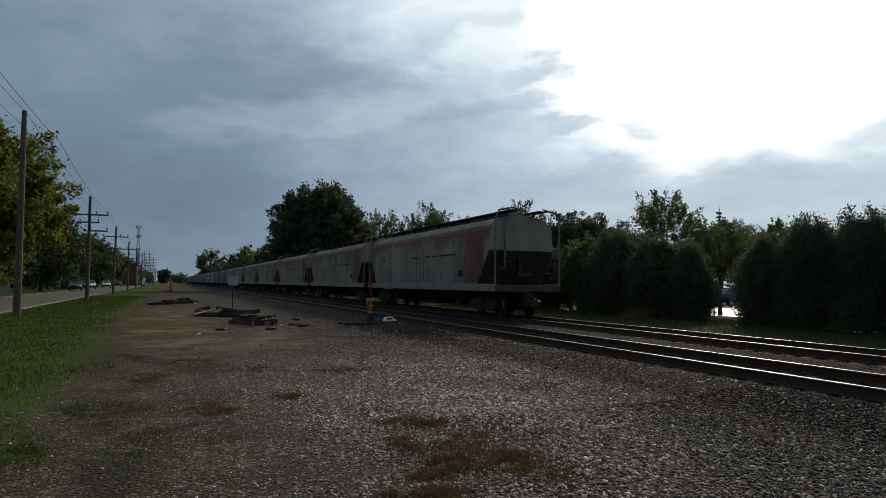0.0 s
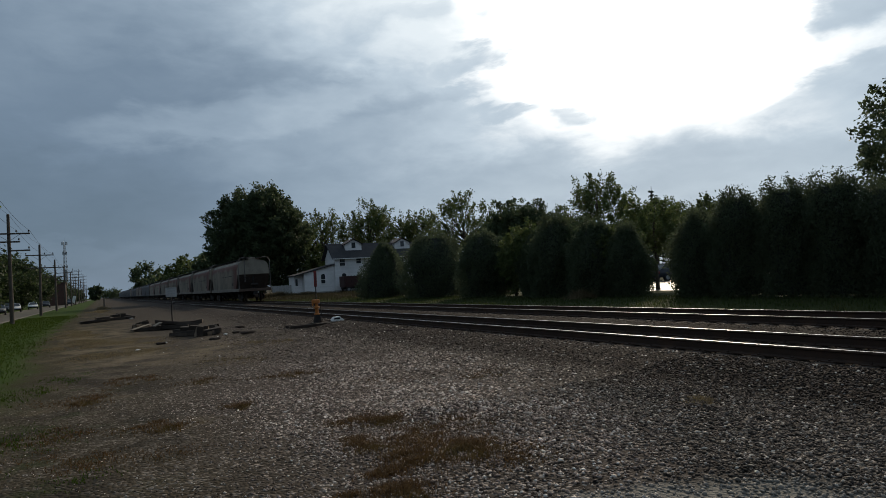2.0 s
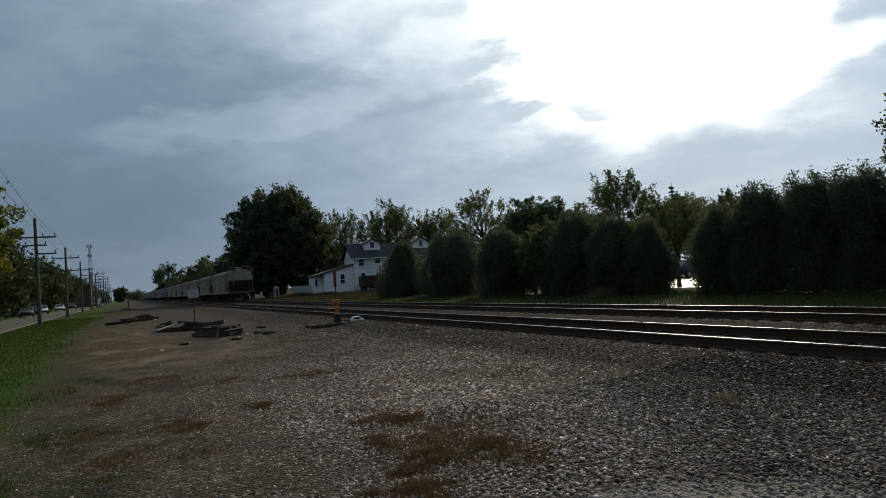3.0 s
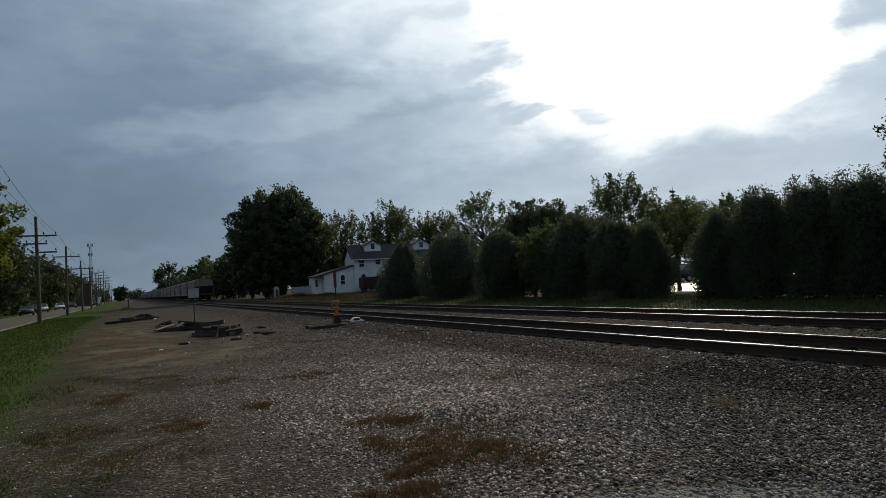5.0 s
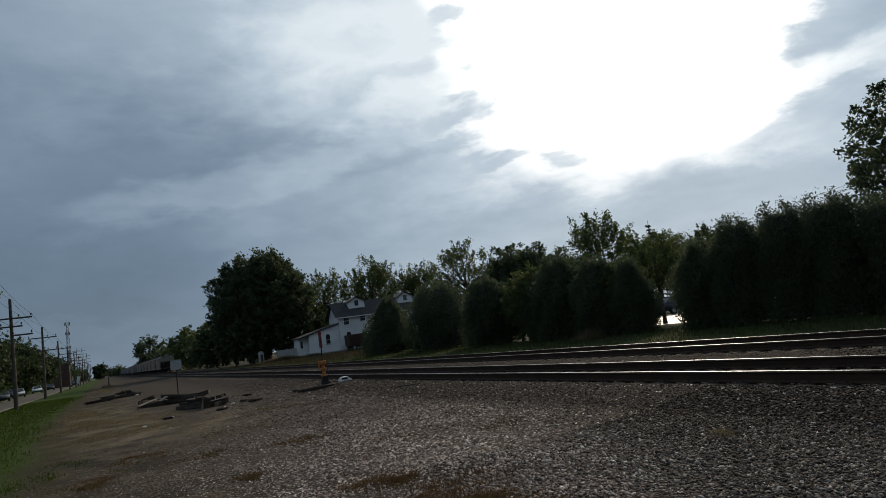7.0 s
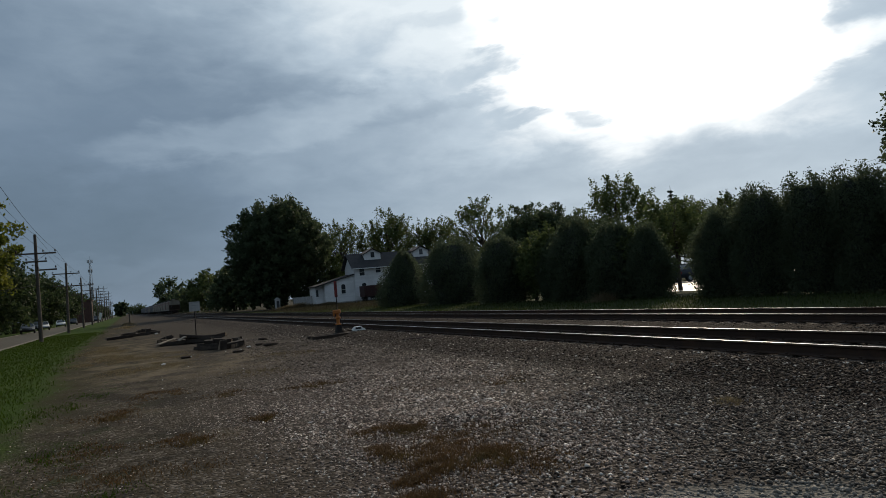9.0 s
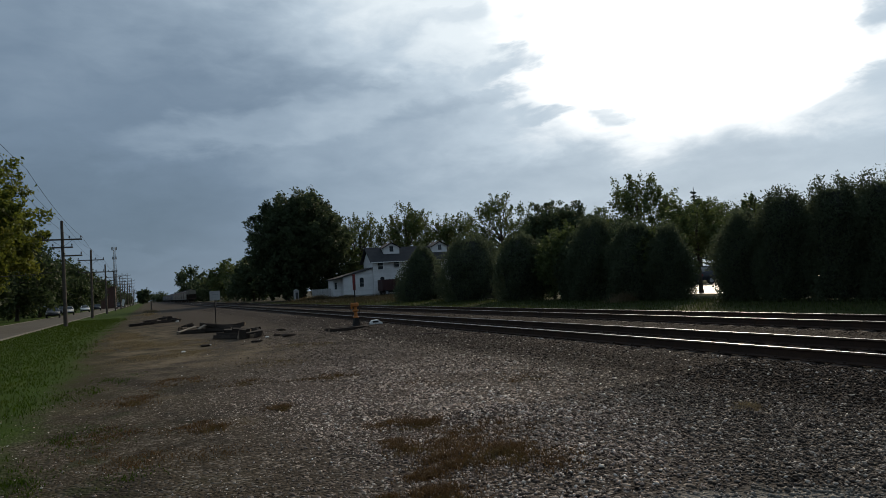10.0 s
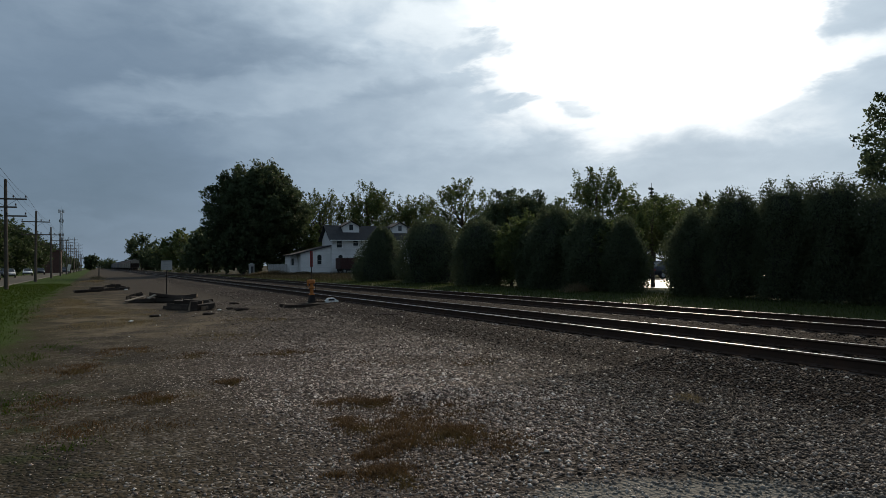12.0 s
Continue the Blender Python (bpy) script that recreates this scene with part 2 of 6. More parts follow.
def ballast_look(g, at):
    cells = g.put("ShaderNodeTexVoronoi", i_Vector=at, i_Scale=20.0)
    shade = g.put("ShaderNodeSeparateColor", i_0=cells.outputs["Color"]).outputs[0]
    col = g.ramp(shade, (0.0, (0.018, 0.014, 0.011)), (0.5, (0.030, 0.023, 0.018)), (0.85, (0.055, 0.043, 0.035)), (1.0, (0.18, 0.16, 0.14)))
    col = g.mix(g.ease(g.noise(at, 0.7, 4), 0.45, 0.7, 0, 0.6), col, rgb(0.05, 0.036, 0.028))
    sep = g.put("ShaderNodeSeparateXYZ", i_0=at)
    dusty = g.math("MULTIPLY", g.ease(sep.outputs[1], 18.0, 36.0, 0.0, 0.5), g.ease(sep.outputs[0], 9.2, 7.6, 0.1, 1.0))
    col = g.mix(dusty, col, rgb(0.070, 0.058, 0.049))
    col = g.mix(g.ease(sep.outputs[0], 8.6, 9.4, 0.0, 0.6), col, rgb(0.017, 0.013, 0.011))
    return col, g.math("MULTIPLY", cells.outputs["Distance"], -1.0)


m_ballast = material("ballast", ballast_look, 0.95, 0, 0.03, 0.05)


def stone_look(g, at):
    isle = g.put("ShaderNodeNewGeometry").outputs["Random Per Island"]
    col = g.ramp(isle, (0.0, (0.03, 0.022, 0.018)), (0.26, (0.11, 0.080, 0.066)), (0.50, (0.28, 0.208, 0.172)), (0.74, (0.50, 0.40, 0.34)), (0.91, (0.72, 0.63, 0.54)), (1.0, (0.86, 0.80, 0.74)))
    col = g.mix(g.ease(g.noise(at, 0.8, 4), 0.45, 0.7, 0, 0.5), col, rgb(0.10, 0.075, 0.058))
    sep = g.put("ShaderNodeSeparateXYZ", i_0=at)
    dusty = g.ease(sep.outputs[1], 6.0, 17.0, 0.0, 0.88)
    col = g.mix(dusty, col, g.ramp(isle, (0.0, (0.022, 0.017, 0.013)), (0.75, (0.052, 0.040, 0.033)), (1.0, (0.15, 0.12, 0.10))))
    oily = g.math("MULTIPLY", g.ease(ballast_edge(g, sep.outputs[0], sep.outputs[1]), -1.0, 0.6), 0.85)
    col = g.mix(oily, col, g.ramp(isle, (0.0, (0.014, 0.012, 0.010)), (0.6, (0.040, 0.034, 0.029)), (0.88, (0.105, 0.090, 0.076)), (1.0, (0.56, 0.50, 0.43))))
    col = g.mix(g.math("MULTIPLY", lime_patch(g, at), 0.7), col, rgb(0.30, 0.28, 0.245))
    return g.mix(g.math("MULTIPLY", g.noise(at, 60, 3), 0.4), col, rgb(0.07, 0.058, 0.048))


m_stone = material("crushed_stone", stone_look, 0.75, 0, 0, 0.12)


def bed_stone_look(g, at):
    isle = g.put("ShaderNodeNewGeometry").outputs["Random Per Island"]
    col = g.ramp(isle, (0.0, (0.014, 0.011, 0.009)), (0.55, (0.024, 0.018, 0.015)), (0.86, (0.048, 0.038, 0.032)), (0.96, (0.15, 0.13, 0.115)), (1.0, (0.6, 0.55, 0.49)))
    sep = g.put("ShaderNodeSeparateXYZ", i_0=at)
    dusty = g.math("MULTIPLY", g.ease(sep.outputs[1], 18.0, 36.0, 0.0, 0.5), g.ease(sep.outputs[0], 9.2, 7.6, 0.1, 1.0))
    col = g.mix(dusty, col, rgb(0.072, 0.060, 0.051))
    col = g.mix(g.ease(sep.outputs[0], 8.6, 9.4, 0.0, 0.6), col, rgb(0.017, 0.013, 0.011))
    return g.mix(g.ease(g.noise(at, 0.8, 4), 0.45, 0.7, 0, 0.5), col, rgb(0.05, 0.034, 0.025))


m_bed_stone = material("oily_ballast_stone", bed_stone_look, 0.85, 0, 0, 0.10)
m_kerb = worn("dirty_kerb", (0.15, 0.14, 0.12), (0.11, 0.10, 0.085), (0.18, 0.17, 0.15), 1.0, 20, 0.9)
m_asphalt = worn("road_asphalt", (0.064, 0.057, 0.044), (0.082, 0.073, 0.057), (0.048, 0.043, 0.034), 0.4, 30, 0.9, 0, 0.004)
m_wet = worn("glossy_asphalt", (0.14, 0.135, 0.125), (0.11, 0.105, 0.10), (0.18, 0.175, 0.165), 0.5, 20, 0.46, 0, 0.001, 0.1, 0.6)
m_concrete = worn("concrete", (0.34, 0.33, 0.31), (0.25, 0.24, 0.22), (0.42, 0.41, 0.39), 1.0, 20, 0.9)
m_rust = worn("rusted_rail_side", (0.045, 0.028, 0.020), (0.065, 0.036, 0.022), (0.03, 0.02, 0.016), 2, 30, 0.85, 0.2)
m_steel = worn("polished_rail_head", (0.40, 0.41, 0.44), (0.32, 0.325, 0.34), (0.24, 0.24, 0.245), 1.5, 60, 0.29, 1.0, 0.0003)
m_tie = worn("creosoted_timber", (0.038, 0.027, 0.020), (0.062, 0.045, 0.034), (0.095, 0.075, 0.058), 4, 45, 0.9, 0, 0.006, 0.4)
m_old_tie = worn("bleached_old_timber", (0.036, 0.027, 0.021), (0.066, 0.051, 0.040), (0.15, 0.12, 0.094), 3, 40, 0.9, 0, 0.008, 0.6)
m_tie_end = worn("sawn_timber_end", (0.20, 0.15, 0.105), (0.12, 0.09, 0.065), (0.06, 0.045, 0.035), 9, 60, 0.9)
m_splinter = worn("pale_split_wood", (0.24, 0.20, 0.155), (0.16, 0.13, 0.10), (0.09, 0.072, 0.058), 4, 40, 0.9)
m_pole = worn("weathered_pole_wood", (0.085, 0.070, 0.057), (0.12, 0.102, 0.085), (0.05, 0.042, 0.036), 1.5, 30, 0.9, 0, 0.004)
m_dark_iron = worn("dark_iron", (0.022, 0.020, 0.019), (0.04, 0.028, 0.022), (0.055, 0.045, 0.038), 3, 40, 0.7, 0.3)
m_black = plain("black_rubber", (0.018, 0.018, 0.018), 0.8)
m_orange = worn("orange_paint", (0.42, 0.15, 0.03), (0.32, 0.105, 0.025), (0.14, 0.06, 0.025), 6, 40, 0.6)
m_red = worn("faded_red_paint", (0.20, 0.026, 0.024), (0.15, 0.024, 0.022), (0.10, 0.02, 0.02), 6, 40, 0.6)
m_white = worn("white_paint", (0.78, 0.78, 0.76), (0.66, 0.66, 0.64), (0.5, 0.49, 0.46), 2, 30, 0.6)
m_siding = worn("white_clapboard", (0.68, 0.68, 0.68), (0.60, 0.60, 0.60), (0.50, 0.50, 0.49), 0.6, 12, 0.7, 0, 0.003)
m_shingle = worn("grey_roof_shingle", (0.050, 0.050, 0.053), (0.038, 0.038, 0.040), (0.072, 0.070, 0.068), 1.2, 14, 0.95, 0, 0.01)
m_glass = worn("window_glass", (0.03, 0.035, 0.04), (0.025, 0.03, 0.035), (0.04, 0.045, 0.05), 1, 10, 0.12, 0, 0.0, 0.1, 0.6)
m_maroon = worn("maroon_truck_paint", (0.042, 0.017, 0.016), (0.034, 0.015, 0.014), (0.035, 0.018, 0.015), 2, 30, 0.5)
m_bark = worn("tree_bark", (0.060, 0.048, 0.038), (0.09, 0.075, 0.060), (0.035, 0.028, 0.024), 3, 25, 0.95, 0, 0.02)
m_galv = worn("galvanised_steel", (0.30, 0.31, 0.32), (0.24, 0.25, 0.26), (0.18, 0.18, 0.18), 2, 30, 0.5, 0.6)


def hopper_look(base, roof_red):
    def build(g, at):
        sep = g.put("ShaderNodeSeparateXYZ", i_0=at)
        along, up_ = sep.outputs[1], sep.outputs[2]
        each = g.put("ShaderNodeObjectInfo").outputs["Random"]
        shift = g.put("ShaderNodeCombineXYZ", i_0=g.math("MULTIPLY", each, 40.0), i_1=0.0, i_2=0.0).outputs[0]
        moved = g.vmath("ADD", at, shift)
        streak = g.put("ShaderNodeMapping", i_Vector=moved, i_Scale=(1.0, 1.6, 0.16)).outputs[0]
        runs = g.noise(streak, 1.3, 6, 0.65)
        blot = g.noise(moved, 0.45, 4, 0.55)
        col = g.mix(g.ease(blot, 0.4, 0.65), rgb(*base), rgb(base[0] * 0.62, base[1] * 0.66, base[2] * 0.66))
        col = g.mix(g.ease(runs, 0.42, 0.68, 0, 0.75), col, rgb(0.085, 0.060, 0.046))
        # red oxide under the roof edge and over one end of the side
        flank = g.ease(g.math("ABSOLUTE", sep.outputs[0]), 1.40, 1.52)
        band = g.math("MULTIPLY", g.math("MULTIPLY", g.math("MULTIPLY", g.ease(g.math("ADD", up_, g.math("MULTIPLY", blot, 1.3)), 4.05, 4.65), g.ease(up_, 4.26, 4.12)), roof_red), flank)
        col = g.mix(band, col, rgb(0.125, 0.046, 0.035))
        stripe = g.math("MULTIPLY", g.ease(along, 3.6, 2.4), g.ease(along, 0.9, 1.4))
        stripe = g.math("MULTIPLY", stripe, g.math("MULTIPLY", g.math("MULTIPLY", g.ease(runs, 0.22, 0.45), roof_red), flank))
        col = g.mix(stripe, col, rgb(0.115, 0.038, 0.030))
        return col, runs
    return build


m_hopper = material("weathered_grey_hopper_paint", hopper_look((0.250, 0.212, 0.165), 0.9), 0.7, 0, 0.004, 0.3)
m_hopper_end = worn("dirty_end_paint", (0.27, 0.245, 0.200), (0.21, 0.182, 0.148), (0.14, 0.105, 0.080), 1.1, 14, 0.75)
m_end_sill = worn("rusty_end_sill", (0.075, 0.050, 0.038), (0.11, 0.075, 0.058), (0.05, 0.034, 0.027), 2, 20, 0.8)
m_hopper_dark = material("sooty_dark_hopper_paint", hopper_look((0.09, 0.10, 0.115), 0.1), 0.7, 0, 0.004, 0.3)
m_slope_plate = worn("dark_brown_plate", (0.050, 0.036, 0.029), (0.072, 0.050, 0.038), (0.032, 0.024, 0.020), 1.4, 18, 0.85)
# dull sign paint; also greys the white fence boards for tree shade
m_board = worn("dull_shaded_paint", (0.36, 0.36, 0.35), (0.30, 0.30, 0.29), (0.22, 0.21, 0.2), 3, 30, 0.7)
m_post = worn("dull_grey_steel", (0.15, 0.14, 0.13), (0.11, 0.095, 0.08), (0.07, 0.06, 0.05), 2, 20, 0.7)
m_sill = worn("grey_sill_paint", (0.235, 0.21, 0.18), (0.16, 0.13, 0.11), (0.12, 0.09, 0.07), 1.2, 20, 0.75)

m_leaf_big = leafy("maple_leaves", (0.044, 0.062, 0.032), (0.082, 0.110, 0.053), (0.092, 0.114, 0.052))
# the maple leaves darkened: the street row's shade is put into this colour
m_leaf_shaded = leafy("street_leaves_shaded", (0.030, 0.046, 0.020), (0.060, 0.086, 0.035), (0.072, 0.094, 0.038))
m_leaf_mid = leafy("ash_leaves", (0.058, 0.082, 0.028), (0.115, 0.145, 0.050), (0.150, 0.142, 0.055))
m_leaf_gold = leafy("turning_leaves", (0.066, 0.084, 0.014), (0.165, 0.190, 0.030), (0.22, 0.205, 0.035))
m_leaf_dark = leafy("arborvitae_sprays", (0.074, 0.094, 0.058), (0.098, 0.122, 0.070), (0.104, 0.118, 0.064), gloss=0.02)
m_leaf_spruce = leafy("spruce_needles", (0.012, 0.026, 0.018), (0.03, 0.05, 0.03), (0.04, 0.055, 0.03))
m_grass = leafy("grass_blades", (0.022, 0.044, 0.002), (0.038, 0.070, 0.003), (0.046, 0.066, 0.004), 0.6)
m_verge = leafy("rough_verge_grass", (0.030, 0.046, 0.012), (0.064, 0.082, 0.024), (0.085, 0.078, 0.032), 0.5)
m_field = leafy("dull_brown_field_grass", (0.018, 0.018, 0.009), (0.044, 0.038, 0.019), (0.070, 0.054, 0.029), 0.3)
m_dry = leafy("dry_grass", (0.095, 0.076, 0.042), (0.21, 0.17, 0.10), (0.15, 0.11, 0.062), 0.8)
m_weed = leafy("rusty_weed", (0.048, 0.029, 0.013), (0.120, 0.072, 0.030), (0.085, 0.068, 0.022), 1.2)
m_core = plain("dark_foliage_core", (0.034, 0.040, 0.029), 0.95)


# ---- builders ----
def link(name, me, mat, parent=None, label=""):
    ob = new(name, me)
    for m in (mat if isinstance(mat, (list, tuple)) else [mat]):
        if m.name not in me.materials:
            me.materials.append(m)
    if parent is not None:
        ob.parent = parent
    if label:
        ob["label"] = label
    return ob


def part(name, bm, mat, parent=None, label="", smooth=False):
    me = bpy.data.meshes.new(name)
    bmesh.ops.recalc_face_normals(bm, faces=bm.faces)
    bm.to_mesh(me)
    bm.free()
    if smooth:
        for f in me.polygons:
            f.use_smooth = True
    return link(name, me, mat, parent, label)


def empty(name, m, label, category, group=""):
    ob = new(name)
    ob.matrix_basis = m
    return tagged(ob, label, category, group)


def box(bm, lo, hi, bevel=0.0, m=None):
    """A box between two corners, bevelled, into bm."""
    c = [(a + b) / 2 for a, b in zip(lo, hi)]
    s = [abs(b - a) for a, b in zip(lo, hi)]
    mat = Matrix.Translation(c) @ Matrix.Diagonal((*s, 1))
    got = bmesh.ops.create_cube(bm, size=1, matrix=(m @ mat) if m is not None else mat)
    if bevel:
        edges = list({e for v in got["verts"] for e in v.link_edges})
        bmesh.ops.bevel(bm, geom=edges, offset=bevel, segments=1, affect="EDGES", profile=0.5)
    return bm


def rod(bm, a, b, r0, r1=None, sides=8):
    """A tapered round bar from a to b."""
    a, b = Vector(a), Vector(b)
    d = b - a
    m = Matrix.Translation((a + b) / 2) @ d.to_track_quat("Z", "Y").to_matrix().to_4x4()
    bmesh.ops.create_cone(bm, cap_ends=True, segments=sides, radius1=r0, radius2=r0 if r1 is None else r1, depth=d.length, matrix=m)
    return bm


def bent(bm, pts, r, sides=6):
    for a, b in zip(pts, pts[1:]):
        rod(bm, a, b, r, r, sides)
    return bm


def B():
    return bmesh.new()


def prism(bm, outline, y0, y1, axis="y"):
    """Extrude a closed outline of (u, v) along an axis."""
    def at(u, v, w):
        return (u, w, v) if axis == "y" else (w, u, v)
    a = [bm.verts.new(at(u, v, y0)) for u, v in outline]
    b = [bm.verts.new(at(u, v, y1)) for u, v in outline]
    n = len(outline)
    bm.faces.new(a)
    bm.faces.new(b[::-1])
    for i in range(n):
        bm.faces.new((a[i], b[i], b[(i + 1) % n], a[(i + 1) % n]))
    return bm


def fast_mesh(name, verts, faces, mats, kind_of=None, smooth=False):
    """A mesh from arrays: faces all with the same number of corners."""
    me = bpy.data.meshes.new(name)
    verts, faces = np.asarray(verts, np.float32), np.asarray(faces, np.int32)
    n = faces.shape[1]
    me.vertices.add(len(verts))
    me.vertices.foreach_set("co", verts.ravel())
    me.loops.add(faces.size)
    me.loops.foreach_set("vertex_index", faces.ravel())
    me.polygons.add(len(faces))
    me.polygons.foreach_set("loop_start", np.arange(0, faces.size, n, dtype=np.int32))
    me.polygons.foreach_set("loop_total", np.full(len(faces), n, np.int32))
    for m in mats:
        me.materials.append(m)
    if kind_of is not None:
        me.polygons.foreach_set("material_index", np.asarray(kind_of, np.int32))
    me.update(calc_edges=True)
    return me


BOX_CORNERS = [(a, b, c) for a in (-1, 1) for b in (-1, 1) for c in (0, 1)]
BOX_FACES = [(0, 1, 3, 2), (4, 6, 7, 5), (0, 4, 5, 1), (2, 3, 7, 6), (1, 5, 7, 3), (0, 2, 6, 4)]


# ---- ground, road, track ----
RAIL_X = (8.89, 10.395, 13.23, 14.735)
RAIL_TOP = 0.31
TRACK_MID = (9.64, 13.98)


def ground_z(x, y):
    """Height of the ground: nearly flat, a little uneven, a shallow ditch past the far track."""
    bumps = 0.018 * np.sin(1.7 * x + 0.6 * y) * np.sin(0.9 * y - 0.5 * x) + 0.012 * np.sin(3.1 * x) * np.cos(2.3 * y)
    ditch = -0.16 * np.exp(-((x - 18.2) / 1.1) ** 2)
    spill = np.clip((y - 9) / 3, 0, 1) * np.clip((27 - y) / 4, 0, 1) * np.clip((x - 3.6) / 1.2, 0, 1)
    bumps = bumps + spill * (0.035 * np.sin(2.6 * x + 1.1 * y) * np.sin(1.5 * y - 0.7 * x + 1.0) + 0.02 * np.sin(4.3 * y + 2.0 * x))
    bumps = bumps + 0.07 * np.exp(-((x - 6.15) / 0.45) ** 2) * np.clip((y - 7) / 4, 0, 1) * (0.65 + 0.35 * np.sin(1.3 * y))
    near = np.clip((6.8 - x) / 1.0, 0, 1) * np.clip((x + 7.0) / 1.5, 0, 1)
    return bumps * near + ditch


def build_ground():
    xs = np.concatenate([[-2500, -800, -250, -90, -40, -22], np.arange(-14, 8.4, 0.35), np.arange(8.5, 26, 0.75), [30, 40, 70, 150, 400, 1000, 2500]])
    ys = np.concatenate([[-1500, -300, -80, -25, -8], np.arange(-4, 24, 0.35), np.arange(24, 60, 1.5), [65, 75, 90, 110, 150, 220, 320, 500, 800, 1300, 2200, 4000]])
    gx, gy = np.meshgrid(xs, ys)
    z = ground_z(gx, gy)
    v = np.stack([gx, gy, z], -1).reshape(-1, 3)
    n = len(xs)
    i = np.arange(len(ys) - 1)[:, None] * n + np.arange(n - 1)[None, :]
    i = i.ravel()
    me = fast_mesh("ground", v, np.stack([i, i + 1, i + n + 1, i + n], 1), [m_ground])
    ob = new("ground", me)
    return tagged(ob, "gravel lot with worn dirt and mown grass beside the tracks", "ground", kind="structure")


build_ground()

# ballast bed under both tracks: one low ridged profile
bm = B()
BED = [(6.7, -0.04), (7.1, 0.0), (8.15, 0.125), (8.5, 0.14), (8.78, 0.105), (10.5, 0.105), (10.85, 0.14), (11.2, 0.12), (11.8, 0.085), (12.4, 0.12), (12.75, 0.14), (13.1, 0.105), (14.85, 0.105), (15.2, 0.14), (15.6, 0.12), (16.9, -0.14)]
prism(bm, BED + [(16.9, -0.3), (6.7, -0.3)], -60, 1500)
tagged(part("ballast_bed", bm, m_ballast), "dark oily crushed stone ballast under two tracks", "ballast", kind="structure")

RAIL = [(-0.07, 0), (0.07, 0), (0.07, 0.012), (0.012, 0.035), (0.010, 0.125), (0.036, 0.14), (0.036, 0.160), (0.020, 0.1715), (0.016, 0.172), (-0.016, 0.172), (-0.020, 0.1715), (-0.036, 0.160), (-0.036, 0.14), (-0.010, 0.125), (-0.012, 0.035), (-0.07, 0.012)]


def rail_mesh():
    bm = B()
    prism(bm, [(u, v) for u, v in RAIL], -60, 1500)
    for f in bm.faces:
        f.material_index = 1 if min(v.co.z for v in f.verts) > 0.171 and len(f.verts) == 4 else 0
    me = bpy.data.meshes.new("rail")
    bmesh.ops.recalc_face_normals(bm, faces=bm.faces)
    bm.to_mesh(me)
    bm.free()
    me.materials.append(m_rust)
    me.materials.append(m_steel)
    return me


def tie_mesh(length=2.6, w=0.23, h=0.17, end=True, mat=None):
    bm = B()
    box(bm, (-length / 2, -w / 2, 0), (length / 2, w / 2, h), 0.012)
    me = bpy.data.meshes.new("tie")
    bm.to_mesh(me)
    bm.free()
    me.materials.append(mat or m_tie)
    if end:
        me.materials.append(m_tie_end)
        for f in me.polygons:
            if abs(f.normal.x) > 0.9:
                f.material_index = 1
    return me


rails, ties = rail_mesh(), tie_mesh(end=False)
tracks = []
for mid, pair in zip(TRACK_MID, (RAIL_X[:2], RAIL_X[2:])):
    t = empty("railway_track", pose(mid, 0, 0), "straight railway track, polished rails on dark timber ties", "railway track", "two parallel tracks")
    t["kind"] = "structure"
    tracks.append(t)
    for x in pair:
        r = new("rail", rails)
        r.parent, r.location = t, (x - mid, 0, RAIL_TOP - 0.172)
    rest_v, rest_f = [], []
    for k in range(430):
        y = -4 + 0.53 * k
        jx, jr = random.uniform(-0.05, 0.05), random.uniform(-0.6, 0.6)
        if k < 145:
            o = new("tie", ties)
            o.parent, o.location, o.rotation_euler = t, (jx, y, RAIL_TOP - 0.172 - 0.172), (0, 0, radians(jr))
        else:
            n = len(rest_v)
            for dx, dy, dz in BOX_CORNERS:
                rest_v.append((jx + dx * 1.3, y + dy * 0.115, -0.034 + dz * 0.17))
            rest_f += [tuple(n + q for q in f) for f in BOX_FACES]
    far = link("far_ties", fast_mesh("far_ties", rest_v, rest_f, [m_tie]), m_tie, t)
    far["kind"] = "stuff"

# tie plates on the near stretch
plate_bm = B()
box(plate_bm, (-0.13, -0.09, 0), (0.13, 0.09, 0.018), 0.004)
for sx in (-0.10, 0.10):
    box(plate_bm, (sx - 0.015, -0.045, 0.018), (sx + 0.015, -0.015, 0.04))
plate_me = bpy.data.meshes.new("tie_plate")
plate_bm.to_mesh(plate_me)
plate_bm.free()
plate_me.materials.append(m_rust)
for t, pair, mid in zip(tracks, (RAIL_X[:2], RAIL_X[2:]), TRACK_MID):
    for x in pair:
        for k in range(10, 75):
            o = new("tie_plate", plate_me)
            o.parent, o.location = t, (x - mid, -4 + 0.53 * k, RAIL_TOP - 0.174)

# road with kerb and worn edge line
bm = B()
box(bm, (-13.4, -60, -0.25), (-7.4, 900, 0.035))
road = tagged(part("road", bm, m_asphalt), "straight grey asphalt street along the railway", "road", kind="structure")
for x in (-13.55, -7.4):
    bm = B()
    box(bm, (x, -60, -0.2), (x + 0.15, 900, 0.075), 0.02)
    tagged(part("kerb", bm, m_kerb), "low worn concrete kerb along the street", "kerb", kind="structure")


# ---- loose stones, grass and weeds ----
OCTA_F = np.array([(0, 2, 4), (2, 1, 4), (1, 3, 4), (3, 0, 4), (2, 0, 5), (1, 2, 5), (3, 1, 5), (0, 3, 5)])
OCTA_V = np.array([(1, 0, 0), (-1, 0, 0), (0, 1, 0), (0, -1, 0), (0, 0, 1), (0, 0, -1)], float)


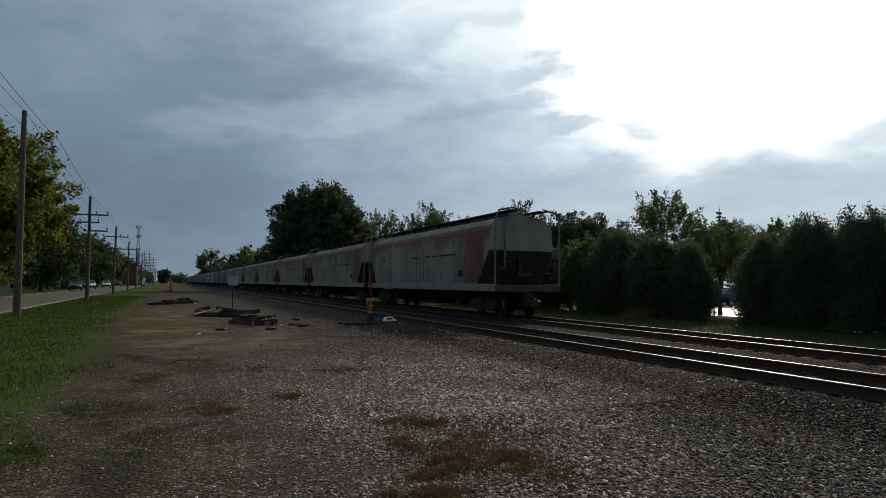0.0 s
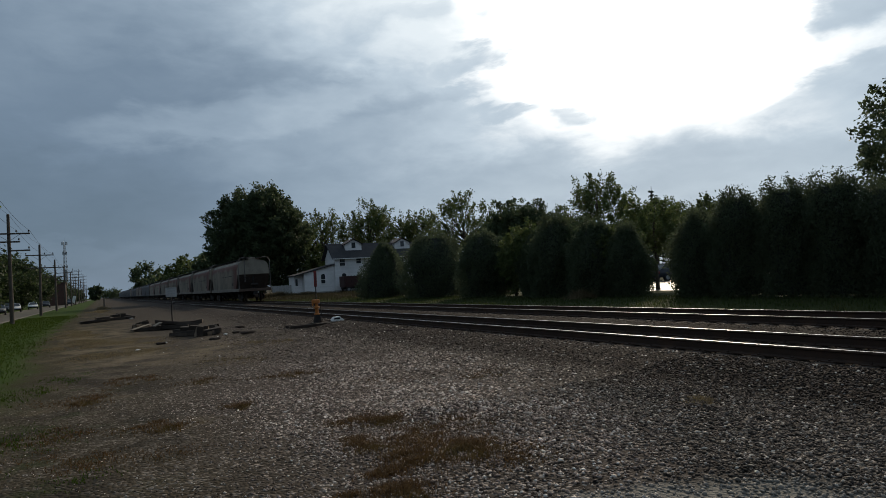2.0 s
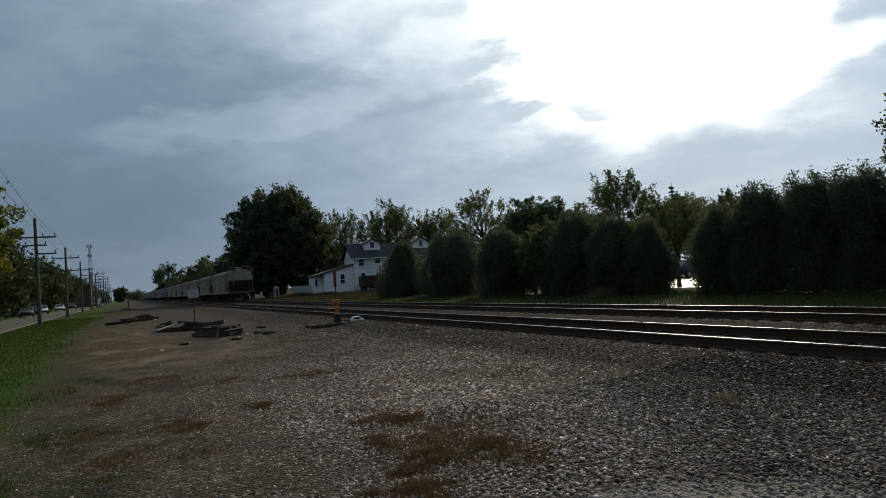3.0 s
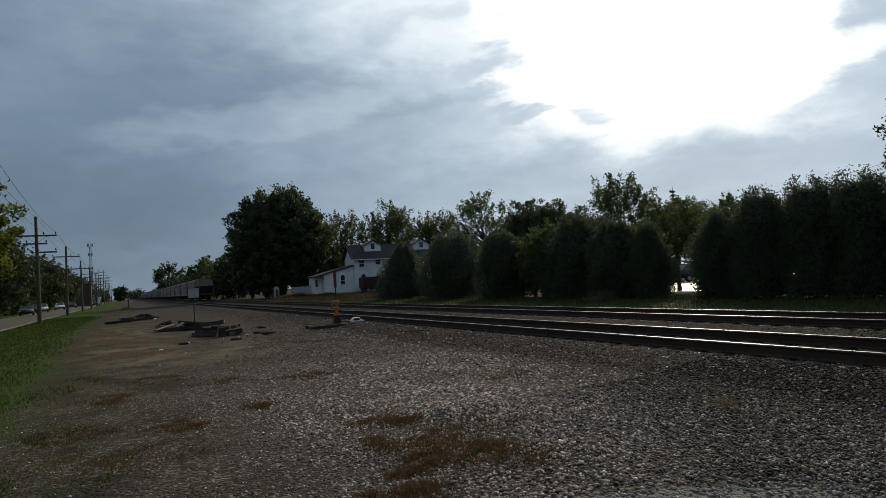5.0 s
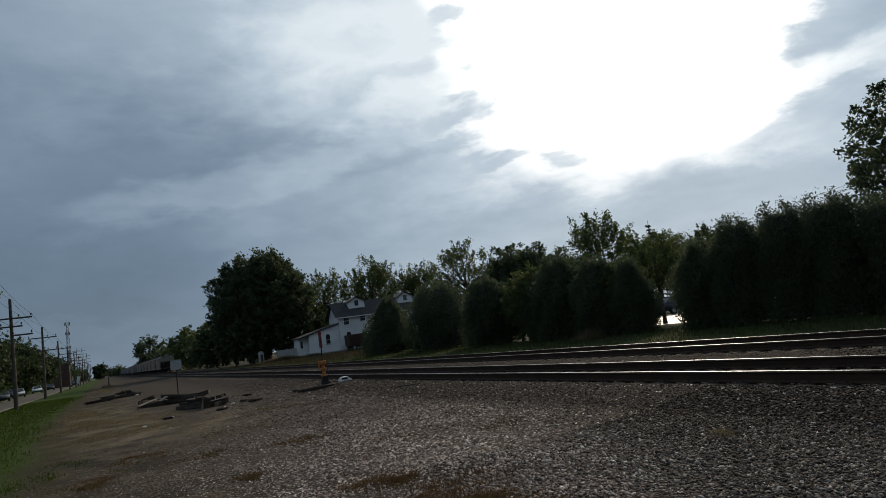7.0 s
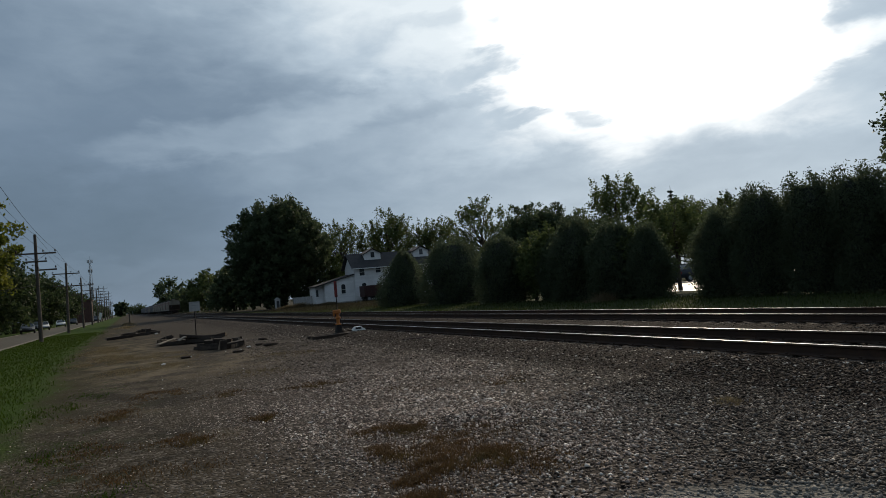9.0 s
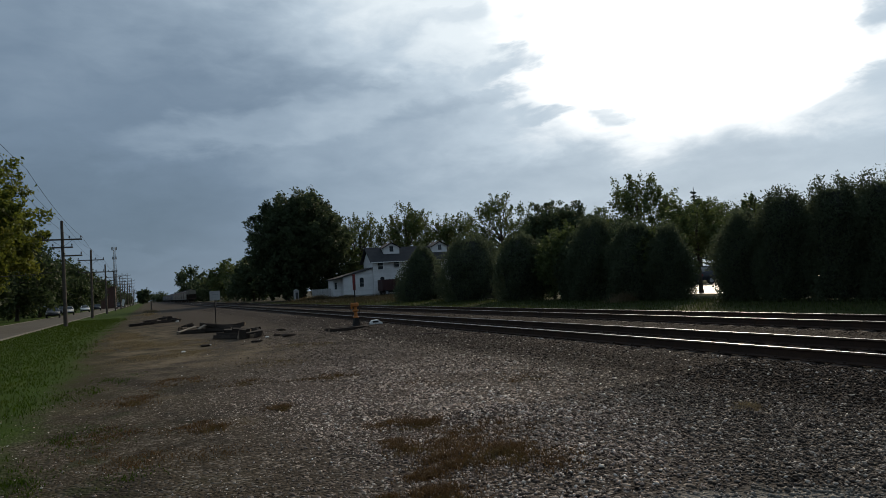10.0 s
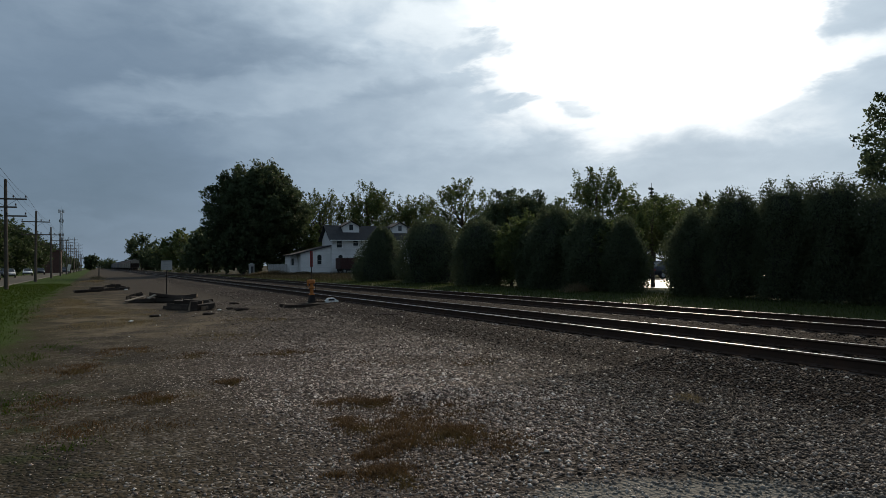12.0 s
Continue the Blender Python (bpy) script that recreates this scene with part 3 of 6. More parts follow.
def scatter_stones(name, n, x0, x1, y0, y1, s0, s1, keep, height, label, seed, mat=None, grow=0.018):
    rng = np.random.default_rng(seed)
    # more of them close by, in equal shares of the logarithm of the distance along the lot
    y = np.exp(rng.uniform(np.log(y0), np.log(y1), n))
    x = rng.uniform(x0, x1, n)
    ok = rng.uniform(0, 1, n) < keep(x, y)
    x, y = x[ok], y[ok]
    n = len(x)
    size = s0 + (s1 - s0) * rng.beta(1.6, 3.5, n)
    size = size * (1 + grow * y) * (0.5 + 0.5 * np.clip((x - 0.3) / 3.6, 0, 1))
    v = OCTA_V[None] * (1 + rng.uniform(-0.35, 0.35, (n, 6, 1))) + rng.uniform(-0.25, 0.25, (n, 6, 3))
    v = v * size[:, None, None] * np.stack([np.ones(n), rng.uniform(0.6, 1, n), rng.uniform(0.35, 0.7, n)], -1)[:, None, :]
    a, b = rng.uniform(0, 6.28, n), rng.uniform(-0.6, 0.6, n)
    ca, sa, cb, sb = np.cos(a), np.sin(a), np.cos(b), np.sin(b)
    X, Y, Z = v[..., 0], v[..., 1], v[..., 2]
    Y, Z = Y * cb[:, None] - Z * sb[:, None], Y * sb[:, None] + Z * cb[:, None]
    X, Y = X * ca[:, None] - Y * sa[:, None], X * sa[:, None] + Y * ca[:, None]
    P = np.stack([X + x[:, None], Y + y[:, None], Z + (height(x, y) + size * 0.22)[:, None]], -1).reshape(-1, 3)
    F = OCTA_F[None] + 6 * np.arange(n)[:, None, None]
    # the buried undersides are left out further off
    F = np.concatenate([F[y < 7].reshape(-1, 3), F[y >= 7][:, :4].reshape(-1, 3)])
    ob = new(name, fast_mesh(name, P, F, [mat or m_stone]))
    return tagged(ob, label, "gravel", kind="stuff")


def blotch(x, y, s, seed):
    """A cheap soft pattern from 0 to 1."""
    r = np.random.default_rng(seed)
    total = 0
    for _ in range(5):
        a, p = r.uniform(0, 6.28), r.uniform(0, 6.28)
        total = total + np.sin((x * np.cos(a) + y * np.sin(a)) * s * r.uniform(0.6, 1.6) + p)
    return 0.5 + total / 7


def lot_keep(x, y):
    # bare along the lawn, and down the lot but for a strip beside the ballast
    left = np.clip((x + 0.9 - 0.22 * np.clip(y - 9, 0, 16)) / 3.4, 0.12, 1) ** 1.1
    bare = np.clip(1.5 - 1.3 * blotch(x, y, 1.1, 3), 0.25, 1)
    return left * bare * np.clip((7.35 - x) / 1.3, 0.12, 1)


def bed_z(x, y):
    return np.interp(x, [u for u, _ in BED], [v for _, v in BED])


scatter_stones("gravel_stones", 170000, -2.2, 7.25, 2.2, 30, 0.008, 0.036, lot_keep, lambda x, y: np.maximum(ground_z(x, y), np.where(x > 6.7, bed_z(x, y), -9)), "loose grey, pinkish and white crushed stones on the lot", 5)
scatter_stones("pale_stones", 30, -0.5, 7.6, 4.0, 26, 0.015, 0.027, lambda x, y: np.full(len(x), 1.0), lambda x, y: np.maximum(ground_z(x, y), np.where(x > 6.7, bed_z(x, y), -9)) + 0.012, "scattered larger whitish stones on the gravel", 10, m_white)
scatter_stones("shoulder_stones", 34000, 5.6, 8.75, 3.5, 40, 0.012, 0.034, lambda x, y: np.clip((x - 5.5) / 1.8, 0.05, 1), lambda x, y: np.maximum(ground_z(x, y), np.where(x > 6.7, bed_z(x, y), -9)), "dark angular ballast stones on the track shoulder", 9, m_bed_stone)
scatter_stones("far_gravel_stones", 7000, 5.2, 8.0, 28, 90, 0.012, 0.026, lambda x, y: np.clip((x - 5.2) / 2.0, 0, 1), lambda x, y: np.maximum(ground_z(x, y), np.where(x > 6.7, bed_z(x, y), -9)), "coarse grey gravel at the ballast foot further along", 7, m_bed_stone)
scatter_stones("track_stones", 22000, 8.7, 16.2, 3.0, 55, 0.014, 0.036, lambda x, y: np.full(len(x), 0.9), bed_z, "dark crushed stone between the ties", 6, m_bed_stone)


def blades(name, x, y, z, h, w, lean, mat, label, category, seed, thing_kind="stuff"):
    """Bent blades, each two quads."""
    rng = np.random.default_rng(seed)
    n = len(x)
    a = rng.uniform(0, 6.28, n)
    h = h * rng.uniform(0.5, 1.2, n)
    dx, dy = np.cos(a) * w / 2, np.sin(a) * w / 2
    b = rng.uniform(0, 6.28, n)
    l = lean * rng.uniform(0.2, 1.0, n) * h
    lx, ly = np.cos(b) * l, np.sin(b) * l
    z0 = z - 0.01
    P = np.stack([
        np.stack([x - dx, y - dy, z0], -1), np.stack([x + dx, y + dy, z0], -1),
        np.stack([x + dx * 0.8 + lx * 0.35, y + dy * 0.8 + ly * 0.35, z + h * 0.6], -1), np.stack([x - dx * 0.8 + lx * 0.35, y - dy * 0.8 + ly * 0.35, z + h * 0.6], -1),
        np.stack([x + dx * 0.15 + lx, y + dy * 0.15 + ly, z + h], -1), np.stack([x - dx * 0.15 + lx, y - dy * 0.15 + ly, z + h], -1)], 1).reshape(-1, 3)
    F = (np.array([(0, 1, 2, 3), (3, 2, 4, 5)])[None] + 6 * np.arange(n)[:, None, None]).reshape(-1, 4)
    ob = new(name, fast_mesh(name, P, F, [mat]))
    return tagged(ob, label, category, kind=thing_kind)


rng = np.random.default_rng(11)
n = 48000
gy = np.exp(rng.uniform(np.log(5.5), np.log(75), n))
gx = rng.uniform(-7.1, -0.4, n)
edge = -1.35 - 0.7 * np.clip((gy - 14) / 16, 0, 1) + 0.55 * (blotch(gx, gy, 1.3, 8) - 0.5) * 2
keep = rng.uniform(0, 1, n) < np.clip((edge - gx) / 1.1 + 0.1, 0, 1) ** 1.3
gx, gy = gx[keep], gy[keep]
blades("lawn_grass", gx, gy, ground_z(gx, gy), 0.045 + 0.0005 * gy, 0.006 + 0.0008 * gy, 1.0, m_grass, "short mown green grass between street and gravel", "grass", 12)
n = 20000
gy = rng.uniform(2, 75, n)
gx = rng.uniform(16.4, 24.5, n)
blades("verge_grass", gx, gy, ground_z(gx, gy), 0.13, 0.035, 0.8, m_verge, "rough green verge grass behind the tracks", "grass", 13)
n = 12000
gy = rng.uniform(58, 104, n)
gx = rng.uniform(17, 44, n)
blades("field_grass", gx, gy, ground_z(gx, gy), 0.30, 0.06, 0.7, m_field, "rough tall grass between the tracks and the house", "grass", 15)
n = 9000
gy = rng.uniform(2, 120, n)
gx = 17.2 + rng.normal(0, 0.55, n)
ok = blotch(gx * 0.2, gy, 0.6, 21) > 0.55
gx, gy = gx[ok], gy[ok]
blades("dry_verge", gx, gy, ground_z(gx, gy), 0.30, 0.03, 0.5, m_verge, "tall dull dry grass along the ballast edge", "grass", 14)


def clump(x, y, rx, ry, h, n, mat, name, label, seed):
    """A patch of weeds as one thing."""
    r = np.random.default_rng(seed)
    # several overlapping tufts of different size
    k = 9
    cx, cy, cs = r.normal(0, 0.45, k), r.normal(0, 0.45, k), r.uniform(0.10, 0.34, k)
    i = r.integers(0, k, n)
    px, py = rx * (cx[i] + r.normal(0, 1, n) * cs[i]), ry * (cy[i] + r.normal(0, 1, n) * cs[i])
    d = np.clip(np.hypot(px / rx, py / ry), 0, 1)
    lumps = r.uniform(0, 1, n) < np.clip(1.6 * blotch(px, py, 14.0, seed) - 0.1, 0.1, 1)
    px, py, d = px[lumps], py[lumps], d[lumps]
    ob = blades(name, px, py, ground_z(px + x, py + y), h * (0.9 - 0.5 * d), 0.006 + 0.0005 * y, 1.6, mat, label, "weeds", seed + 1)
    ob.location = (x, y, 0)
    return ob


RUSTY = "low rusty brown dried weeds on the gravel"
for i, (x, y, rx, ry, h, n) in enumerate([
        (2.70, 6.95, 0.55, 0.38, 0.06, 3200), (2.75, 5.35, 0.75, 0.85, 0.08, 9000), (2.30, 6.0, 0.35, 0.6, 0.06, 1800), (1.95, 4.5, 0.45, 0.4, 0.06, 2400),
        (3.25, 4.6, 0.30, 0.30, 0.05, 700), (3.0, 11.7, 0.60, 0.55, 0.06, 900), (5.6, 8.9, 0.85, 0.6, 0.04, 700), (1.65, 9.1, 0.32, 0.38, 0.06, 500),
        (0.6, 8.5, 0.5, 0.6, 0.06, 1100), (-0.3, 11.7, 0.6, 0.8, 0.06, 1100), (0.05, 7.2, 0.8, 0.6, 0.05, 1300), (-0.5, 8.9, 0.6, 0.9, 0.05, 1200), (0.5, 13.6, 0.8, 0.9, 0.05, 1000), (1.5, 12.3, 0.7, 0.5, 0.04, 700), (4.0, 9.6, 0.7, 0.5, 0.03, 500)]):
    clump(x, y, rx, ry, h, n, m_weed, "weed_patch", RUSTY, 100 + 2 * i)
for i, (x, y, rx, ry, h, n) in enumerate([(6.1, 5.0, 0.22, 0.22, 0.08, 350), (0.3, 20.5, 1.3, 1.8, 0.05, 5000), (-0.5, 26, 1.1, 3.0, 0.07, 6000), (-0.9, 33, 0.9, 4.0, 0.08, 5000), (1.6, 24.5, 1.2, 2.4, 0.04, 3000), (2.6, 15.2, 1.0, 0.9, 0.05, 1100), (4.2, 19, 0.9, 1.2, 0.06, 900), (0.2, 100, 0.9, 4.5, 0.55, 900), (-0.3, 84, 1.2, 5.0, 0.25, 900)]):
    clump(x, y, rx, ry, h, n, m_dry, "dry_grass_patch", "flattened tan dry grass at the lot's edge", 200 + 2 * i)
for i, (x, y, rx, ry, h, n) in enumerate([(-1.1, 7.0, 0.5, 0.9, 0.05, 900), (-0.95, 9.0, 0.5, 1.0, 0.05, 900), (-0.2, 6.6, 0.6, 0.7, 0.03, 300), (-0.9, 14.0, 0.6, 1.8, 0.06, 900)]):
    clump(x, y, rx, ry, h, n, m_grass, "grass_tuft", "green grass tufts creeping into the dirt", 300 + 2 * i)
for i, (x, y, rx, ry, h, n) in enumerate([(26.2, 104.0, 3.4, 1.0, 1.0, 5200), (31, 103.6, 2.2, 0.8, 0.7, 2600), (22.4, 25.3, 0.9, 0.9, 0.7, 1000), (17.6, 150, 1.5, 8, 0.7, 900)]):
    clump(x, y, rx, ry, h, n, m_dry, "tall_dry_grass", "tall tan dry grass by the far verge", 400 + 2 * i)


# ---- trees ----
def leaf_quads(centres, size, rng, droop=0.0, flat=0.0, slim=0.34):
    """Four-cornered leaves at centres, turned at random, folded a little."""
    n = len(centres)
    u = rng.normal(0, 1, (n, 3))
    u[:, 2] = u[:, 2] * (1 - flat) - droop
    u /= np.linalg.norm(u, axis=1, keepdims=True)
    w = np.cross(u, rng.normal(0, 1, (n, 3)))
    w /= np.linalg.norm(w, axis=1, keepdims=True) + 1e-9
    s = (size * rng.uniform(0.6, 1.35, n))[:, None]
    k = np.cross(u, w) * s * 0.18
    P = np.stack([centres - u * s * 0.6, centres + w * s * slim + k, centres + u * s * 0.6, centres - w * s * slim + k], 1).reshape(-1, 3)
    return P, np.arange(4 * n).reshape(-1, 4)


def limbs(bm, height, spread, trunk, rng, tips):
    """A tapered trunk and limbs towards some of the crown's clumps."""
    bend = Vector((rng.uniform(-0.3, 0.3), rng.uniform(-0.3, 0.3), 0)) * spread * 0.1
    fork = height * 0.34
    top = Vector((bend.x, bend.y, fork))
    rod(bm, (0, 0, -0.15), (0, 0, 0.35), trunk * 1.5, trunk * 1.05, 10)
    rod(bm, (0, 0, 0.3), top, trunk * 1.05, trunk * 0.8, 10)
    lead = Vector((bend.x * 2, bend.y * 2, height * 0.86))
    rod(bm, top, lead, trunk * 0.75, trunk * 0.1, 8)
    for tip in tips:
        tip = Vector(tip)
        s = min(0.85, max(0.0, (tip.z / height - 0.3) * rng.uniform(0.4, 0.9)))
        start = top.lerp(lead, s)
        knee = start.lerp(tip, 0.5) + Vector((0, 0, -0.05 * height * rng.uniform(-0.5, 1)))
        rod(bm, start, knee, trunk * 0.38, trunk * 0.2, 6)
        rod(bm, knee, tip, trunk * 0.2, trunk * 0.05, 5)


def tree(name, label, x, y, height, width, mat, leaves=7000, leaf=0.36, seed=1, low=0.22, clumps=60, tight=0.11, group="", lean=0.0, hollow=0.5, wood=14, category="tree", habit="loose"):
    """A broadleaf tree: trunk with limbs, and a crown of small leaves along many twigs.

    habit: dense, a closed dome of leaves; spray, upswept feathery twigs; loose, between the two."""
    rng = np.random.default_rng(seed)
    thing = empty(name, pose(x, y, 0, 0, 0, rng.uniform(0, 360)), label, category, group)
    many, stretch, thick, inner = {"dense": (5.0, 0.85, 0.62, 0.80), "spray": (4.2, 1.25, 0.42, 0.45), "loose": (2.6, 1.15, 0.52, 0.55)}[habit]
    clumps = int(clumps * many)
    inner = max(inner, hollow) if habit != "spray" else hollow
    # twig clumps, on and in an egg, with lobes
    d = rng.normal(0, 1, (clumps, 3))
    d /= np.linalg.norm(d, axis=1, keepdims=True)
    ring = np.arctan2(d[:, 1], d[:, 0])
    lobes = 1 + 0.09 * np.sin(3 * ring + 2 * d[:, 2] + rng.uniform(0, 6)) + 0.06 * np.sin(7 * ring - 5 * d[:, 2] + rng.uniform(0, 6)) + rng.uniform(-0.10, 0.05, clumps)
    r = (inner + (1 - inner) * rng.uniform(0, 1, clumps) ** 0.6) * lobes
    mid, half = height * (0.5 + low / 2), height * (0.5 - low / 2)
    c = d * r[:, None] * np.array([width / 2, width / 2, half]) * 0.92
    c[:, 0] *= 1 - 0.25 * np.clip(-c[:, 2] / half, 0, 1)
    c[:, 2] += mid
    c[:, 0] += lean * c[:, 2]
    c[:, 2] = np.minimum(c[:, 2], height * 0.965)
    out = c - np.array([0, 0, height * (0.30 if habit == "spray" else 0.42)])
    out /= np.linalg.norm(out, axis=1, keepdims=True)
    if habit == "spray":
        out[:, 2] = np.abs(out[:, 2]) + 0.35
    out += rng.normal(0, 0.22, out.shape)
    out /= np.linalg.norm(out, axis=1, keepdims=True)
    pick = rng.integers(0, clumps, leaves)
    spread = (width * tight * 1.5 / many ** 0.5 * rng.uniform(0.6, 1.35, clumps))[pick]
    along = rng.uniform(-1.0, 1.0, leaves)
    fat = thick * (1.1 - 0.55 * np.clip(along, 0, 1))
    p = c[pick] + out[pick] * (along * stretch * spread)[:, None] + rng.normal(0, 0.62, (leaves, 3)) * (spread * fat)[:, None]
    if habit == "dense":
        # the closed shade inside the dome
        n = leaves // 4
        q = rng.normal(0, 1, (n, 3))
        q *= (rng.uniform(0.3, 0.84, n) / np.linalg.norm(q, axis=1))[:, None]
        q = q * np.array([width / 2, width / 2, half]) * 0.92
        q[:, 0] *= 1 - 0.25 * np.clip(-q[:, 2] / half, 0, 1)
        q[:, 2] += mid
        q[:, 0] += lean * q[:, 2]
        p = np.concatenate([p, q])
        leaf = np.concatenate([np.full(leaves, leaf), np.full(n, leaf * 2.3)])
    p[:, 2] = np.maximum(p[:, 2], 0.12)
    P, F = leaf_quads(p, leaf, rng)
    bm = B()
    order = rng.permutation(clumps)[:wood]
    limbs(bm, height, width, max(0.1, height * 0.021), rng, c[order])
    part("trunk", bm, m_bark, thing)
    link("crown", fast_mesh("crown", P, F, [mat]), mat, thing)
    return thing


def arborvitae(x, y, height, width, seed, mat=None, label="", crown=0.86, leaves=19000, point=0.6):
    """A dense evergreen column with a ragged top, over a dark core for its inner shade."""
    width *= 1.14 if width > 2.5 else 1.04
    rng = np.random.default_rng(seed)
    thing = empty("arborvitae", pose(x, y, 0), label or "dark green dense arborvitae in a tall screen row", "evergreen tree", "evergreen screen row")

    def radius(s):
        return (width / 2) * np.minimum(1, (1.02 - s) / (1 - crown + 1e-6)) ** point * (0.86 + 0.14 * np.sin(np.minimum(s, 0.6) * 2.6))
    n = leaves if width > 2.5 else int(leaves * 1.25)
    s = rng.uniform(0, 1, n)
    a = rng.uniform(0, 6.28, n)
    tufts = 1 + 0.12 * np.sin(3 * a + 5 * s + seed) + 0.09 * np.sin(5 * a - 11 * s + 2 * seed) + 0.07 * np.sin(9 * a + 23 * s) * np.sin(31 * s + seed)
    rr = radius(s) * tufts * (1.04 - 0.34 * rng.uniform(0, 1, n) ** 1.4)
    lift = 0.05 * np.sin(3 * a + seed) + 0.06 * np.sin(5 * a + 2 * seed) + 0.05 * np.sin(8 * a + 3 * seed)
    z = 0.05 + s * height * (1 + lift)
    p = np.stack([rr * np.cos(a), rr * np.sin(a), z], -1) + rng.normal(0, 0.10, (n, 3))
    # stray tips along the top
    m = 700
    tz = rng.uniform(0.80, 1.01, m)
    ta = rng.uniform(0, 6.28, m)
    tr = radius(np.minimum(tz, 0.97)) * rng.uniform(0, 1, m)
    p = np.concatenate([p, np.stack([tr * np.cos(ta), tr * np.sin(ta), tz * height], -1)])
    P, F = leaf_quads(p, (0.105 if width > 2.5 else 0.078) + width * 0.008, rng, droop=-0.9, slim=0.24)
    use = mat or m_leaf_dark
    link("foliage", fast_mesh("foliage", P, F, [use]), use, thing)
    # closed dark hull, added for the shade deep inside the foliage
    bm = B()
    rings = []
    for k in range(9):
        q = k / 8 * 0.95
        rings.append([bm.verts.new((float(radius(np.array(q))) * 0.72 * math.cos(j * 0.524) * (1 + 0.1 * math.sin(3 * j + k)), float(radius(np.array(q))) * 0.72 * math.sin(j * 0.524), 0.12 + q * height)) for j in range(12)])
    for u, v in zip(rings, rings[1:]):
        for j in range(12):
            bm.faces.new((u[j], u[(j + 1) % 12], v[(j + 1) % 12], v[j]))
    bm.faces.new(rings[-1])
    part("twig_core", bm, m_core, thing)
    bm = B()
    rod(bm, (0, 0, -0.1), (0, 0, height * 0.5), 0.12, 0.06, 8)
    part("trunk", bm, m_bark, thing)
    return thing


def spruce(x, y, height, width, seed):
    rng = np.random.default_rng(seed)
    thing = empty("spruce", pose(x, y, 0), "dark pointed spruce rising behind the hedge trees", "conifer")
    bm = B()
    rod(bm, (0, 0, -0.1), (0, 0, height), 0.22, 0.02, 8)
    pts = []
    tiers = 21
    for k in range(tiers):
        z = height * (0.12 + 0.86 * k / tiers)
        r = width / 2 * (1 - k / tiers) + 0.06
        for j in range(10):
            a = rng.uniform(0, 6.28)
            tip = Vector((r * math.cos(a), r * math.sin(a), z - 0.12 * r + rng.uniform(-0.15, 0.15)))
            rod(bm, (0, 0, z), tip, 0.03, 0.008, 4)
            for _ in range(int(5 + 27 * (1 - k / tiers))):
                q = rng.uniform(0.15, 1.05)
                pts.append((tip.x * q + rng.normal(0, 0.05), tip.y * q + rng.normal(0, 0.05), z + (tip.z - z) * q + rng.normal(0, 0.05)))
    part("trunk", bm, m_bark, thing)
    P, F = leaf_quads(np.array(pts), 0.19, rng, flat=0.6)
    link("needles", fast_mesh("needles", P, F, [m_leaf_spruce]), m_leaf_spruce, thing)
    return thing


MAPLE = "large dense dark green maple beside the white house"
tree("maple_tree", MAPLE, 27.6, 121.9, 21.6, 20.5, m_leaf_big, 46000, 0.42, 31, low=0.0, clumps=90, tight=0.075, habit="dense")
tree("maple_tree", "dark green lower maple next to the big one", 36.5, 126.0, 15.0, 9.5, m_leaf_mid, 12000, 0.42, 32, low=0.0, clumps=60, tight=0.09, hollow=0.4)
BEHIND = "yellowing green tree standing behind the white house"
tree("ash_tree", BEHIND, 44.6, 136, 20.0, 12.0, m_leaf_mid, 11000, 0.34, 33, low=0.1, clumps=60, tight=0.10, hollow=0.3, wood=26, habit="spray", group="trees behind the house")
tree("ash_tree", BEHIND, 54.6, 132, 21.0, 15.5, m_leaf_mid, 19000, 0.36, 34, low=0.1, clumps=80, tight=0.10, hollow=0.3, wood=26, habit="spray", group="trees behind the house")
tree("ash_tree", BEHIND, 64.5, 128, 18.0, 14.5, m_leaf_mid, 16000, 0.36, 35, low=0.05, clumps=80, tight=0.10, hollow=0.3, wood=22, habit="spray", group="trees behind the house")
tree("locust_tree", "airy tree with open branches and sparse leaves", 51.9, 85.5, 15.1, 13.0, m_leaf_mid, 10500, 0.30, 36, low=0.22, clumps=80, tight=0.065, hollow=0.62, wood=60)
tree("oak_tree", "dark round oak behind the evergreen row", 47.7, 64.2, 10.9, 12.6, m_leaf_big, 22000, 0.27, 37, low=0.1, clumps=60, tight=0.08, habit="dense")
tree("ash_tree", "tall light green tree with a loose crown", 41.5, 43.4, 10.4, 7.9, m_leaf_mid, 17000, 0.20, 38, low=0.1, clumps=90, tight=0.085, hollow=0.45, wood=34)
spruce(52.1, 46.7, 10.0, 7.0, 39)
SMALL = "small green tree filling the gap behind the hedge"
tree("small_tree", SMALL, 80.2, 68.7, 12.3, 11.0, m_leaf_mid, 12000, 0.24, 40, low=0.2, clumps=60, tight=0.09, hollow=0.35, group="small trees behind the hedge")
tree("small_tree", SMALL, 75.0, 67.0, 11.5, 11.0, m_leaf_mid, 12000, 0.24, 41, low=0.2, clumps=60, tight=0.09, hollow=0.35, group="small trees behind the hedge")
tree("small_tree", SMALL, 39.6, 30.6, 6.9, 2.0, m_leaf_mid, 2600, 0.13, 42, low=0.3, clumps=22, group="small trees behind the hedge")
tree("small_tree", SMALL, 30.4, 27.3, 5.5, 4.4, m_leaf_mid, 10000, 0.14, 43, low=0.36, clumps=50, group="small trees behind the hedge")
tree("bush_tree", "dark leafy scrub tree beside the far track", 22.5, 166.0, 7.5, 10.0, m_leaf_big, 6000, 0.4, 47, low=0.0, clumps=60, group="hedge bushes", category="bush")
